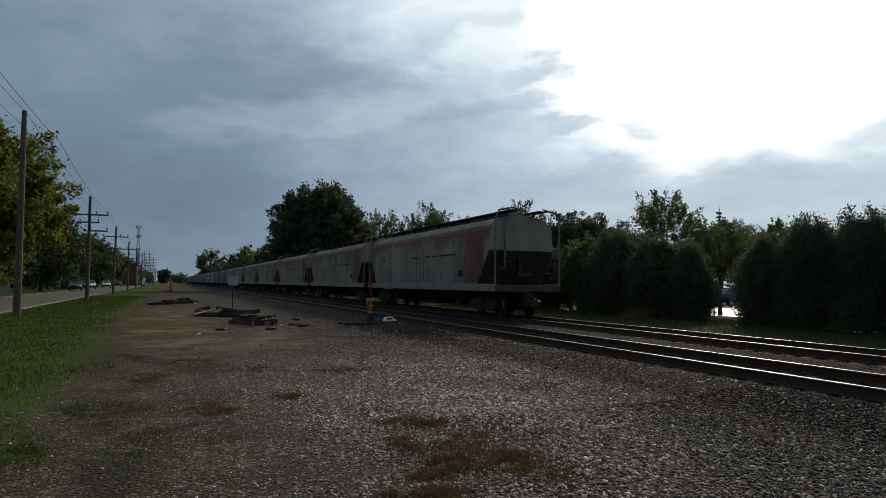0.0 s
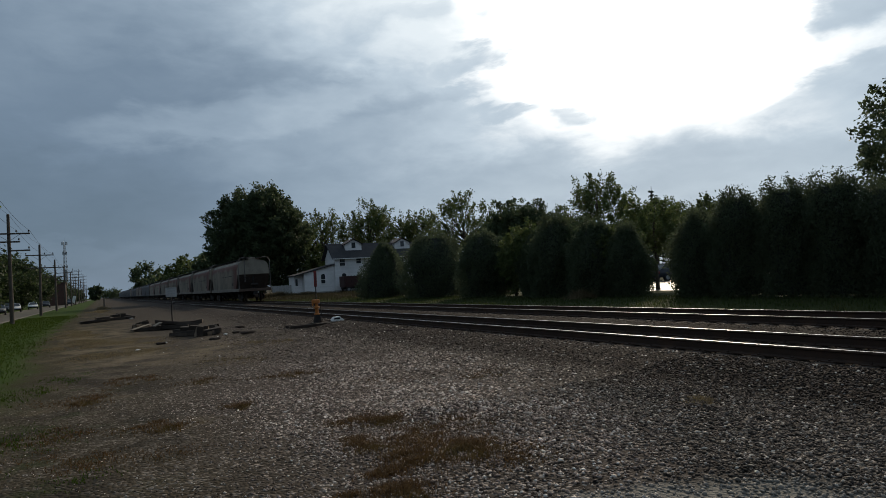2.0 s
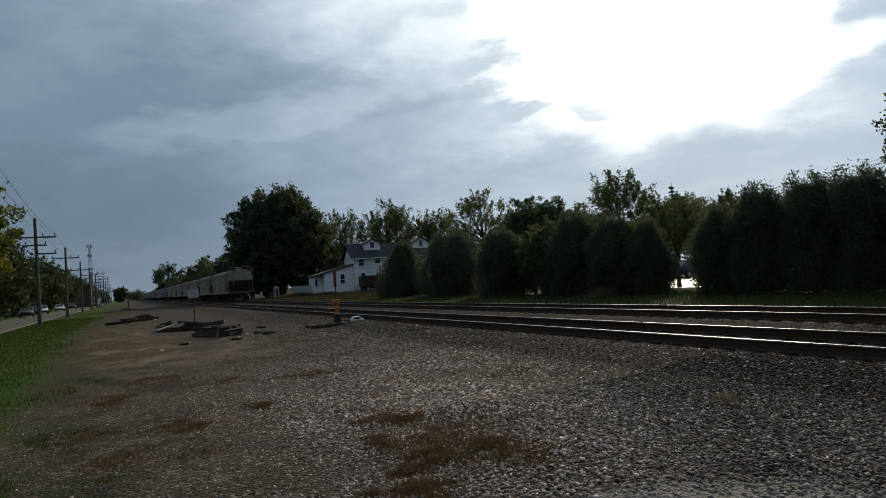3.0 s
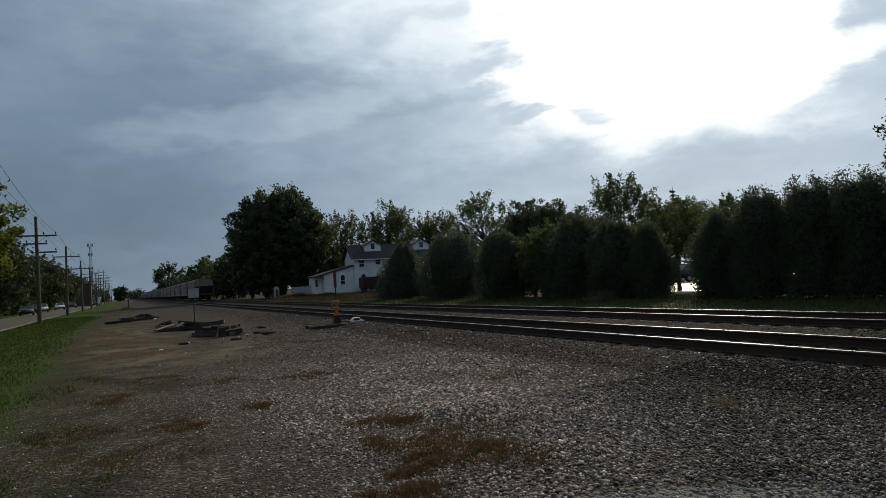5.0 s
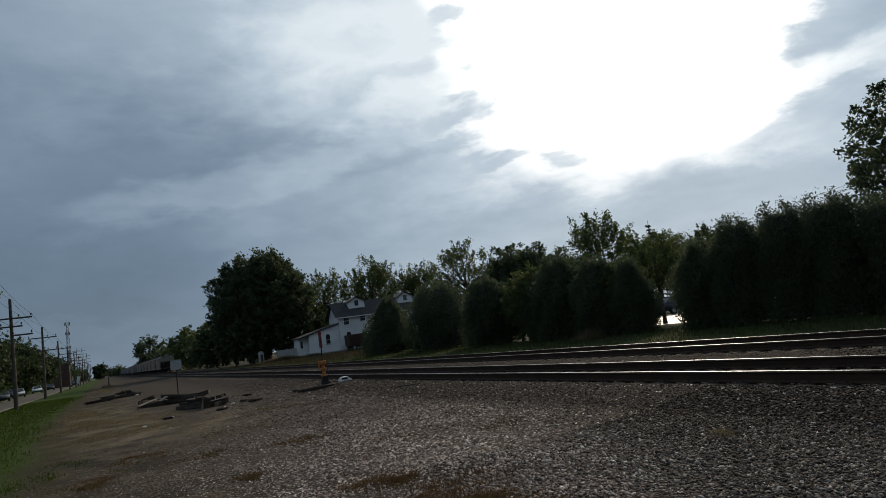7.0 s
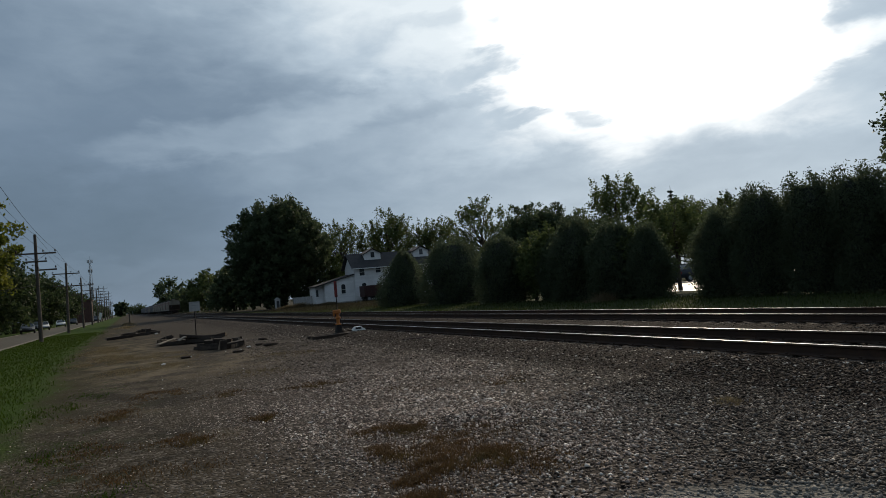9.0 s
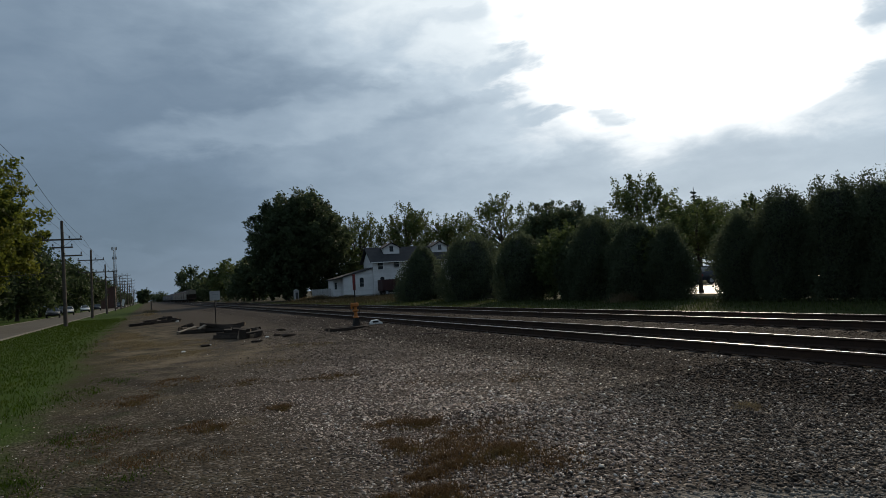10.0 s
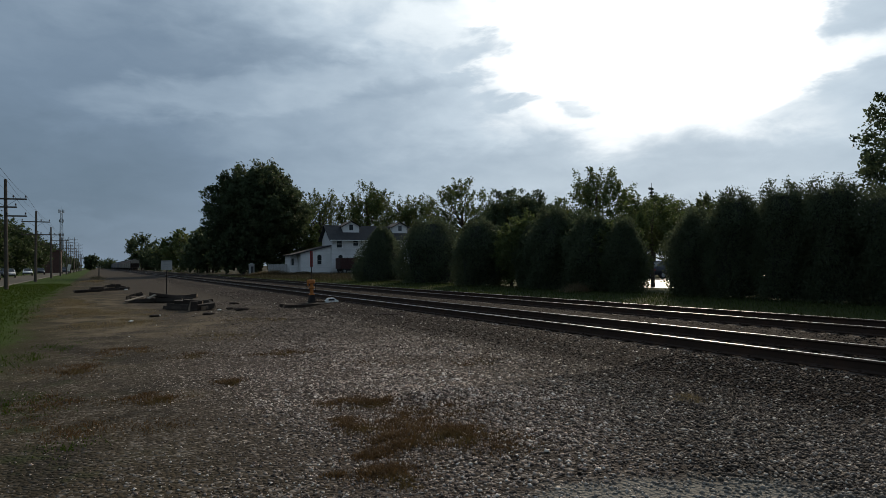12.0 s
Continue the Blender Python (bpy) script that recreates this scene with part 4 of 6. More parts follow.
tree("linden_tree", "tall dark tree towering over the evergreen screen", 38.4, 13.4, 12.8, 10.4, m_leaf_big, 22000, 0.2, 44, low=0.06, clumps=60, tight=0.08, wood=24, habit="dense")
tree("bush_tree", "leafy olive green bush among the evergreens", 25.6, 32.2, 5.0, 4.2, m_leaf_mid, 9000, 0.15, 45, low=0.0, clumps=50, tight=0.09, group="hedge bushes", category="bush")

for i, (x, y, h, w, mat) in enumerate([
        (24.9, 33.2, 4.75, 4.4, m_leaf_mid), (24.7, 30.9, 4.2, 3.4, m_leaf_big), (24.6, 27.4, 4.2, 3.4, m_leaf_big), (25.4, 35.4, 4.6, 3.4, m_leaf_big),
        (26.6, 50.4, 4.6, 3.2, m_leaf_big), (24.9, 24.9, 4.0, 3.4, m_leaf_mid), (26.0, 29.2, 5.0, 4.4, m_leaf_big)]):
    tree("bush_tree", "dark leafy bush grown into the evergreen row", x, y, h, w, mat, 8500, 0.14, 170 + i, low=0.0, clumps=45, tight=0.09, group="hedge bushes", category="bush", habit="dense")
for i, (x, y, h, w, crown, point) in enumerate([
        (24.3, 55.4, 4.85, 5.0, 0.15, 0.62), (24.4, 45.3, 5.0, 4.7, 0.62, 0.42), (24.2, 37.5, 4.4, 3.3, 0.62, 0.5),
        (24.2, 29.3, 4.5, 2.9, 0.6, 0.5), (24.2, 25.9, 3.9, 2.9, 0.55, 0.5), (24.3, 23.7, 3.5, 2.1, 0.5, 0.5), (24.4, 31.6, 3.7, 2.2, 0.5, 0.5),
        (24.2, 19.2, 3.6, 2.35, 0.6, 0.5), (24.0, 17.0, 4.2, 2.2, 0.75, 0.45), (24.0, 14.75, 4.25, 2.15, 0.8, 0.4), (24.0, 12.9, 4.2, 2.0, 0.8, 0.4),
        (24.2, 11.0, 3.8, 2.1, 0.8, 0.4), (24.2, 9.2, 3.8, 2.1, 0.8, 0.4), (24.2, 7.3, 4.0, 2.0, 0.8, 0.4)]):
    arborvitae(x, y, h, w, 60 + i, crown=crown, point=point, label="wide dark rounded evergreen in the screen row" if w > 2.5 else "")

# street trees on the other side of the road
tree("maple_tree", "big yellow-green street maple turning in autumn", -15.4, 59.5, 15.2, 16.2, m_leaf_gold, 60000, 0.27, 71, low=0.06, clumps=80, tight=0.075, wood=30, habit="dense")
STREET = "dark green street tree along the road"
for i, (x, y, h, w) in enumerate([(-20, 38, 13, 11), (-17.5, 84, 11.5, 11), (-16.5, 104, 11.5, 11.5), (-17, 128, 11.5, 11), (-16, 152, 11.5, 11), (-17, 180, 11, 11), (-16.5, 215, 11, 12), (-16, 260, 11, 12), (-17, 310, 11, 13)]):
    tree("street_tree", STREET, x, y, h, w, m_leaf_shaded, 9000, 0.44, 80 + i, low=0.05, clumps=60, group="street trees")
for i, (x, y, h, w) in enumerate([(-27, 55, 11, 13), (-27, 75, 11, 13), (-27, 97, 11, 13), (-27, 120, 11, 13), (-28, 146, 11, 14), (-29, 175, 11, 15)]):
    tree("street_tree", "dark tree in the yards beyond the street", x, y, h, w, m_leaf_shaded, 5000, 0.6, 180 + i, low=-0.02, clumps=60, group="street trees")
# trees along the far end of the line
FAR = "distant dark tree beside the line"
for i, (x, y, h, w, mat) in enumerate([(19.8, 335, 18.6, 15, m_leaf_big), (23.0, 205, 12.6, 13.5, m_leaf_mid), (22.5, 150, 10.5, 9.5, m_leaf_big), (24, 135, 10.0, 9, m_leaf_big), (26, 165, 11, 11, m_leaf_big), (24, 118, 9, 9, m_leaf_big), (22, 235, 10, 11, m_leaf_big), (23, 270, 10, 12, m_leaf_big), (24, 320, 10, 14, m_leaf_big), (24, 380, 10, 16, m_leaf_big), (-2.4, 425, 9.2, 8.5, m_leaf_big), (-20, 380, 11, 18, m_leaf_big), (-14, 430, 7, 14, m_leaf_big), (10, 620, 8, 22, m_leaf_big), (34, 520, 11, 26, m_leaf_big)]):
    tree("far_tree", FAR, x, y, h, w, mat, 5200 if y < 210 else 3200, 0.65 if y < 300 else 0.9, 120 + i, low=0.03, clumps=45, group="distant trees")
# the woods that close the place behind the houses and the camera
for i, (x, y, h, w) in enumerate([(75, 20, 7.5, 14), (80, 60, 10.8, 16), (85, 100, 13, 16), (70, -10, 9, 14), (40, -22, 11, 14), (-24, 10, 12, 13), (-24, -15, 12, 13), (10, -45, 12, 16)]):
    tree("far_tree", "plain green tree closing the view between houses", x, y, h, w, m_leaf_big, 5000, 0.42, 150 + i, low=0.03, clumps=30, tight=0.09, habit="dense", group="distant trees")


# ---- the white house ----
def boards(parent, x0, x1, z0, z1, y, step=0.22):
    """Lapped siding boards, each a piece of its own, on a wall that faces the tracks' south."""
    z = z0
    while z < z1 - 0.02:
        top = min(z + step, z1)
        bm = B()
        prism(bm, [(y - 0.032, z), (y - 0.001, z), (y - 0.001, top), (y - 0.010, top)], x0, x1, "x")
        part("siding_board", bm, m_siding, parent)
        z += step


def window(parent, x, z, w, h, y, arch=False, name="window"):
    """A sash window with frame, sill and panes, set proud on the wall at y."""
    frame_ob = empty(name, pose(x, y, z), "", "")
    frame_ob.parent = parent
    bm = B()
    t = 0.07
    box(bm, (-w / 2 - t, -0.07, -h / 2 - t), (-w / 2, 0.0, h / 2 + t))
    box(bm, (w / 2, -0.07, -h / 2 - t), (w / 2 + t, 0.0, h / 2 + t))
    box(bm, (-w / 2, -0.07, h / 2), (w / 2, 0.0, h / 2 + t))
    box(bm, (-w / 2, -0.055, -0.03), (w / 2, -0.01, 0.03))
    part("window_frame", bm, m_white, frame_ob)
    bm = B()
    box(bm, (-w / 2 - 0.12, -0.13, -h / 2 - t), (w / 2 + 0.12, 0.0, -h / 2), 0.01)
    part("window_sill", bm, m_white, frame_ob)
    bm = B()
    box(bm, (-w / 2, -0.035, -h / 2), (w / 2, -0.015, -0.03))
    part("pane", bm, m_glass, frame_ob)
    bm = B()
    if arch:
        prism(bm, [(-w / 2, 0.03), (w / 2, 0.03)] + [(w / 2 * math.cos(k * math.pi / 8), h / 2 + 0.3 * math.sin(k * math.pi / 8)) for k in range(9)], -0.075, -0.05)
    else:
        box(bm, (-w / 2, -0.045, 0.03), (w / 2, -0.025, h / 2))
    part("pane", bm, m_glass, frame_ob)
    return frame_ob


def roof_slab(bm, pts, t=0.14):
    """A roof plane of four corners with thickness."""
    lo = [bm.verts.new((p[0], p[1], p[2] - t)) for p in pts]
    hi = [bm.verts.new(p) for p in pts]
    bm.faces.new(hi)
    bm.faces.new(lo[::-1])
    for i in range(4):
        j = (i + 1) % 4
        bm.faces.new((lo[i], lo[j], hi[j], hi[i]))
    return bm


def build_house():
    H = empty("house", pose(0, 0, 0), "white clapboard two-storey house, grey roof and two dormers", "house")
    Y = 105.0
    bm = B()
    box(bm, (36.5, Y, 0.4), (54.0, Y + 5.2, 6.15))
    # gable end
    prism(bm, [(Y, 6.15), (Y + 5.2, 6.15), (Y + 2.6, 8.55)], 36.5, 36.7, "x")
    boards(part("wall", bm, m_siding, H), 36.5, 54.0, 0.45, 6.1, Y)
    bm = B()
    box(bm, (36.4, Y - 0.08, 0), (54.1, Y + 5.3, 0.4))
    part("foundation", bm, m_concrete, H)
    bm = B()
    roof_slab(bm, [(35.9, Y - 0.55, 6.0), (54.6, Y - 0.55, 6.0), (54.6, Y + 2.6, 8.8), (35.9, Y + 2.6, 8.8)])
    roof_slab(bm, [(54.6, Y + 5.75, 6.0), (35.9, Y + 5.75, 6.0), (35.9, Y + 2.6, 8.8), (54.6, Y + 2.6, 8.8)])
    part("roof", bm, m_shingle, H)
    bm = B()
    box(bm, (35.95, Y - 0.66, 5.86), (54.6, Y - 0.56, 6.0))
    part("gutter", bm, m_white, H)
    for x, w, h, z, arch in ((37.9, 0.95, 1.25, 5.3, False), (41.0, 0.95, 1.1, 5.55, False), (38.1, 0.8, 1.3, 2.4, True), (40.9, 0.9, 0.9, 2.45, False), (42.1, 0.9, 0.9, 2.45, False), (45.5, 0.95, 1.2, 5.4, False), (49.5, 0.95, 1.2, 5.4, False)):
        window(H, x, z, w, h, Y - 0.03, arch)
    # dormers with gabled fronts
    for x in (40.6, 50.4):
        D = empty("dormer", pose(x, Y + 1.1, 0.12), "", "")
        D.parent = H
        bm = B()
        prism(bm, [(-1.55, 7.1), (1.55, 7.1), (1.55, 8.5), (0, 9.25), (-1.55, 8.5)], 0, 2.9)
        part("dormer_wall", bm, m_siding, D)
        bm = B()
        for s in (-1, 1):
            roof_slab(bm, [(s * 1.8, -0.22, 8.46), (0, -0.22, 9.4), (0, 3.2, 9.4), (s * 1.8, 3.2, 8.46)], 0.1)
        part("dormer_roof", bm, m_shingle, D)
        bm = B()
        for s in (-1, 1):
            roof_slab(bm, [(s * 1.84, -0.30, 8.42), (0, -0.30, 9.42), (0, -0.225, 9.42), (s * 1.84, -0.225, 8.42)], 0.16)
        part("gable_trim", bm, m_dark_iron, D)
        bm = B()
        box(bm, (-0.36, -0.05, 7.75), (0.36, -0.012, 8.75))
        part("pane", bm, m_glass, D)
    # lower wing with a lean-to roof
    bm = B()
    prism(bm, [(31.0, 0.35), (36.5, 0.35), (36.5, 5.0), (31.0, 3.75)], Y + 0.4, Y + 5.2)
    wing = part("wing_wall", bm, m_siding, H)
    z = 0.4
    while z < 4.9:
        left = 31.0 if z < 3.6 else min(36.3, 31.0 + (z - 3.6) / 1.25 * 5.5)
        boards(wing, left, 36.45, z, z + 0.22, Y + 0.4)
        z += 0.22
    bm = B()
    box(bm, (29.6, Y + 1.8, 0.2), (31.0, Y + 5.2, 3.4))
    boards(part("porch_wall", bm, m_siding, H), 29.6, 31.0, 0.25, 3.35, Y + 1.8)
    bm = B()
    roof_slab(bm, [(29.3, Y + 0.05, 3.42), (36.6, Y + 0.05, 5.15), (36.6, Y + 5.5, 5.15), (29.3, Y + 5.5, 3.42)], 0.2)
    part("wing_roof", bm, m_shingle, H)
    bm = B()
    box(bm, (30.9, Y + 0.32, 0), (36.5, Y + 5.3, 0.35))
    part("foundation", bm, m_concrete, H)
    window(H, 34.35, 2.45, 0.75, 1.35, Y + 0.36, True)
    bm = B()
    box(bm, (29.8, Y + 1.72, 1.6), (30.2, Y + 1.765, 2.8))
    part("pane", bm, m_glass, H)


build_house()

# white board fence by the wing, its boards greyed for the maple's shade
F = empty("fence", pose(25.9, 107.2, 0), "white board fence beside the house, greyed for tree shade", "fence")
for k in range(11):
    bm = B()
    box(bm, (k * 0.3, 0, 0.08), (k * 0.3 + 0.285, 0.03, 1.8 + 0.02 * (k % 3)), 0.006)
    part("board", bm, m_board, F)
for k in range(3):
    bm = B()
    box(bm, (k * 1.6, 0.035, 0), (k * 1.6 + 0.1, 0.13, 1.85), 0.01)
    part("post", bm, m_white, F)
bm = B()
box(bm, (23.0, 108.0, 0.0), (23.75, 108.9, 1.75), 0.02)
prism(bm, [(22.9, 1.75), (23.85, 1.75), (23.38, 2.1)], 107.9, 109.0)
shed = tagged(part("garden_shed", bm, m_board), "narrow dull tool shed in the shade under the maple", "shed")
bm = B()
box(bm, (23.15, 107.96, 0.1), (23.6, 107.995, 1.5), 0.01)
part("shed_door", bm, m_glass, shed)

# bare concrete apron before the house
bm = B()
box(bm, (36.6, 100.8, -0.1), (40.4, 104.8, 0.03))
tagged(part("driveway", bm, m_concrete), "pale concrete drive before the white house", "driveway", kind="structure")


def wheel(parent, x, y, z, r, w, name="wheel", axis="x"):
    W = empty(name, pose(x, y, z), "", "")
    W.parent = parent
    bm = B()
    rod(bm, (-w / 2, 0, 0), (w / 2, 0, 0), r, r, 18)
    rod(bm, (-w / 2 - 0.004, 0, 0), (w / 2 + 0.004, 0, 0), r * 0.93, r * 0.93, 18)
    part("tyre", bm, m_black, W)
    bm = B()
    rod(bm, (-w / 2 - 0.012, 0, 0), (w / 2 + 0.012, 0, 0), r * 0.6, r * 0.6, 12)
    part("rim", bm, m_galv, W)
    return W


def farm_truck():
    T = empty("stake_truck", pose(38.9, 102.6, 0.03, 0, 0, 6), "dark maroon old truck with a tall box body by the house", "truck")
    bm = B()
    box(bm, (-2.2, -1.0, 0.85), (1.1, 1.0, 2.75), 0.05)
    part("box_body", bm, m_maroon, T)
    for k in range(6):
        bm = B()
        box(bm, (-2.1 + 0.6 * k, -1.05, 0.85), (-2.0 + 0.6 * k, -1.0, 2.8), 0.01)
        part("stake", bm, m_maroon, T)
    bm = B()
    box(bm, (1.2, -0.9, 0.6), (2.3, 0.9, 2.1), 0.12)
    box(bm, (2.3, -0.8, 0.6), (3.2, 0.8, 1.3), 0.12)
    part("cab", bm, m_maroon, T)
    bm = B()
    box(bm, (1.4, -0.93, 1.4), (2.15, -0.905, 1.95), 0.02)
    part("window", bm, m_glass, T)
    bm = B()
    box(bm, (-2.2, -0.5, 0.5), (2.9, 0.5, 0.85), 0.02)
    part("chassis", bm, m_dark_iron, T)
    for x in (-1.4, 2.5):
        for y in (-0.85, 0.85):
            W = wheel(T, x, y, 0.45, 0.45, 0.25)
            W.rotation_euler = (0, 0, radians(90))


farm_truck()


# ---- cars ----
def car(x, y, turn, paint, label, tall=0.0, group="parked cars"):
    """A parked car, its length along local y, front towards -y."""
    C = empty("car", pose(x, y, 0.035, 0, 0, turn), label, "car", group)
    bm = B()
    h = tall
    sec = [(-2.25, 0.38), (-2.3, 0.62), (-2.1, 0.86 + h * 0.4), (-1.2, 0.98 + h * 0.5), (1.9, 1.02 + h * 0.6), (2.25, 0.95 + h * 0.5), (2.32, 0.6), (2.25, 0.36)]
    a, b = [], []
    for s, row in ((-1, a), (1, b)):
        for u, v in sec:
            row.append(bm.verts.new((s * (0.90 - 0.05 * (v > 0.9)), u, v)))
    n = len(sec)
    bm.faces.new(a)
    bm.faces.new(b[::-1])
    for i in range(n):
        bm.faces.new((a[i], a[(i + 1) % n], b[(i + 1) % n], b[i]))
    bmesh.ops.bevel(bm, geom=list(bm.edges), offset=0.05, segments=2, affect="EDGES")
    part("body", bm, paint, C, smooth=True)
    bm = B()
    top = 1.46 + h
    lo = [(-0.80, -1.15, 0.97 + h * 0.5), (0.80, -1.15, 0.97 + h * 0.5), (0.80, 1.95, 1.0 + h * 0.6), (-0.80, 1.95, 1.0 + h * 0.6)]
    hi = [(-0.60, -0.35, top), (0.60, -0.35, top), (0.60, 1.25 + h, top - 0.02), (-0.60, 1.25 + h, top - 0.02)]
    L, U = [bm.verts.new(p) for p in lo], [bm.verts.new(p) for p in hi]
    bm.faces.new(U)
    for i in range(4):
        bm.faces.new((L[i], L[(i + 1) % 4], U[(i + 1) % 4], U[i]))
    part("cabin_glass", bm, m_glass, C)
    bm = B()
    box(bm, (-0.62, -0.38, top - 0.01), (0.62, 1.27 + h, top + 0.035), 0.02)
    part("roof", bm, paint, C)
    for s in (-1, 1):
        bm = B()
        rod(bm, (s * 0.81, -1.16, 0.97 + h * 0.5), (s * 0.61, -0.35, top + 0.01), 0.035, 0.035, 6)
        part("pillar", bm, paint, C)
        bm = B()
        rod(bm, (s * 0.81, 1.96, 1.0 + h * 0.6), (s * 0.61, 1.26 + h, top + 0.01), 0.045, 0.045, 6)
        part("pillar", bm, paint, C)
        bm = B()
        rod(bm, (s * 0.82, 0.5, 1.0 + h * 0.5), (s * 0.61, 0.45, top + 0.01), 0.035, 0.035, 6)
        part("pillar", bm, paint, C)
    for s in (-1, 1):
        bm = B()
        box(bm, (s * 0.78 - 0.16, -2.29, 0.62), (s * 0.78 + 0.10, -2.2, 0.78), 0.02)
        part("headlight", bm, m_white, C)
        bm = B()
        box(bm, (s * 0.78 - 0.14, 2.22, 0.72), (s * 0.78 + 0.08, 2.31, 0.9), 0.02)
        part("tail_light", bm, m_red, C)
        for y2 in (-1.42, 1.42):
            wheel(C, s * 0.82, y2, 0.33, 0.33, 0.2)
    bm = B()
    box(bm, (-0.88, -2.36, 0.34), (0.88, -2.24, 0.56), 0.03)
    part("bumper", bm, m_dark_iron, C)
    return C


p_silver = worn("silver_car_paint", (0.09, 0.093, 0.096), (0.075, 0.077, 0.08), (0.06, 0.06, 0.06), 1, 20, 0.35, 0.3)
p_white = worn("white_car_paint", (0.75, 0.76, 0.77), (0.70, 0.71, 0.72), (0.6, 0.6, 0.6), 1, 20, 0.3)
p_dark = worn("dark_car_paint", (0.03, 0.035, 0.045), (0.025, 0.03, 0.04), (0.05, 0.05, 0.05), 1, 20, 0.3)
car(-12.9, 110.0, 5.5, p_silver, "dull silver sedan parked along the street", 0.05)
car(-13.2, 133.0, 5.5, p_white, "white sedan in the parked row on the street", 0.05)
car(-15.2, 139.0, 5.5, p_dark, "dark wagon in the shade beside the white sedan", 0.25)
car(-12.9, 163.0, 5.5, p_white, "white car further along the street", 0.05)
car(-11.9, 184.0, 5.5, p_dark, "dark car in the shade on the street", 0.2)
car(-7.3, 206.0, 0, p_dark, "dark pickup at the street's far bend", 0.35)
car(46.2, 42.6, 78, p_dark, "dark car with a glossy roof behind the evergreen gap", 0.1)
car(45.6, 39.0, 80, p_dark, "dark car on the lot behind the hedge", 0.1)


bm = B()
box(bm, (29.5, 20.0, -0.1), (60.0, 40.0, 0.02))
tagged(part("parking_lot", bm, m_wet), "pale glossy asphalt lot behind the evergreen row", "parking lot", kind="structure")


# ---- poles, wires, tower ----
def utility_pole(y, h, arms, x=-6.1, lean=0.0, label="weathered wooden utility pole with crossarms on the grass"):
    P = empty("utility_pole", pose(x, y, 0, 0, lean, 0), label, "utility pole", "utility poles along the street")
    bm = B()
    rod(bm, (0, 0, -0.3), (0, 0, h), 0.165, 0.105, 12)
    rod(bm, (0, 0, h - 0.005), (0, 0, h + 0.05), 0.105, 0.02, 12)
    part("pole", bm, m_pole, P, smooth=False)
    for z, x0, x1 in arms:
        A = B()
        box(A, (x0, -0.17, z - 0.06), (x1, -0.06, z + 0.06), 0.012)
        arm = part("crossarm", A, m_pole, P)
        for q in ((x0 + 0.08, x1 - 0.08, x0 + (x1 - x0) * 0.68) if x1 - x0 > 2 else (x0 + 0.08, x1 - 0.08)):
            I = B()
            rod(I, (q, -0.115, z + 0.06), (q, -0.115, z + 0.16), 0.018, 0.018, 6)
            rod(I, (q, -0.115, z + 0.14), (q, -0.115, z + 0.30), 0.06, 0.04, 8)
            part("insulator", I, m_dark_iron, arm)
        if x1 - x0 > 2:
            bm = B()
            for s in (-0.75, 0.75):
                rod(bm, (s, -0.12, z - 0.05), (0.0, -0.14, z - 0.62), 0.014, 0.014, 5)
            part("brace", bm, m_dark_iron, arm)
    return P


WIDE = (-1.42, 1.42)
utility_pole(33.1, 9.3, [], lean=-0.6, label="plain weathered wooden pole on the grass strip")
utility_pole(59.4, 8.7, [(7.15, *WIDE), (6.5, -0.75, 0.75), (5.8, 0.0, 1.4)], lean=-0.5)
for y, h in ((86.8, 8.35), (117.0, 8.2), (147, 8.4), (178, 8.3), (208, 8.4), (240, 8.3), (272, 8.5), (305, 8.3), (340, 8.4), (376, 8.2)):
    utility_pole(y, h, [(h - 1.25, *WIDE), (h - 2.75, *WIDE)], lean=random.uniform(-0.8, 0.6))
for x, y, h in ((-9.5, 300, 14.5), (-8.0, 318, 15.0), (-6.5, 330, 13.0)):
    utility_pole(y, h, [(h - 1.0, *WIDE), (h - 2.4, *WIDE), (h - 3.8, *WIDE), (h - 5.2, *WIDE)], x=x, label="tall utility pole stacked with crossarms far along the street")


def wire(name, pts, r, label, group):
    bm = B()
    # one unbroken tube of four sides
    rings = []
    for i, q in enumerate(pts):
        way_on = (Vector(pts[min(i + 1, len(pts) - 1)]) - Vector(pts[max(i - 1, 0)])).normalized()
        flat = way_on.cross(Vector((0, 0, 1))).normalized() * r
        tall = flat.cross(way_on).normalized() * r
        rings.append([bm.verts.new(Vector(q) + d) for d in (flat, tall, -flat, -tall)])
    for u, v in zip(rings, rings[1:]):
        for k in range(4):
            bm.faces.new((u[k], u[(k + 1) % 4], v[(k + 1) % 4], v[k]))
    bm.faces.new(rings[0])
    bm.faces.new(rings[-1])
    return tagged(part(name, bm, m_black), label, "wire", group)


def sag(a, b, drop, n=10):
    out = []
    for k in range(n + 1):
        q = k / n
        p = Vector(a).lerp(Vector(b), q)
        p.z -= 4 * drop * q * (1 - q)
        out.append(p)
    return out


for dx, z in ((-1.34, 7.4), (0.5, 7.4), (1.34, 7.4), (0.0, 8.65)):
    pts = []
    stops = [(2, z + 0.9), (33.1, z + 0.6 if z < 8 else 9.2), (59.4, z), (86.8, z - 0.15), (117, z - 0.25), (147, z - 0.15), (178, z - 0.2), (208, z - 0.15), (240, z - 0.2)]
    for (y0, z0), (y1, z1) in zip(stops, stops[1:]):
        pts += sag((-6.1 + dx, y0, z0), (-6.1 + dx, y1, z1), 0.35)[1 if pts else 0:]
    wire("power_line", pts, 0.011, "thin sagging overhead line between the poles", "street wires")
for z, x in ((9.0, 33.0), (8.6, 33.2), (8.1, 33.4)):
    wire("power_line", sag((x + 38, 62, z - 0.2), (x + 6, -4, z + 0.8), 0.7, 16), 0.012, "overhead line passing above the evergreen screen", "lines behind the hedge")
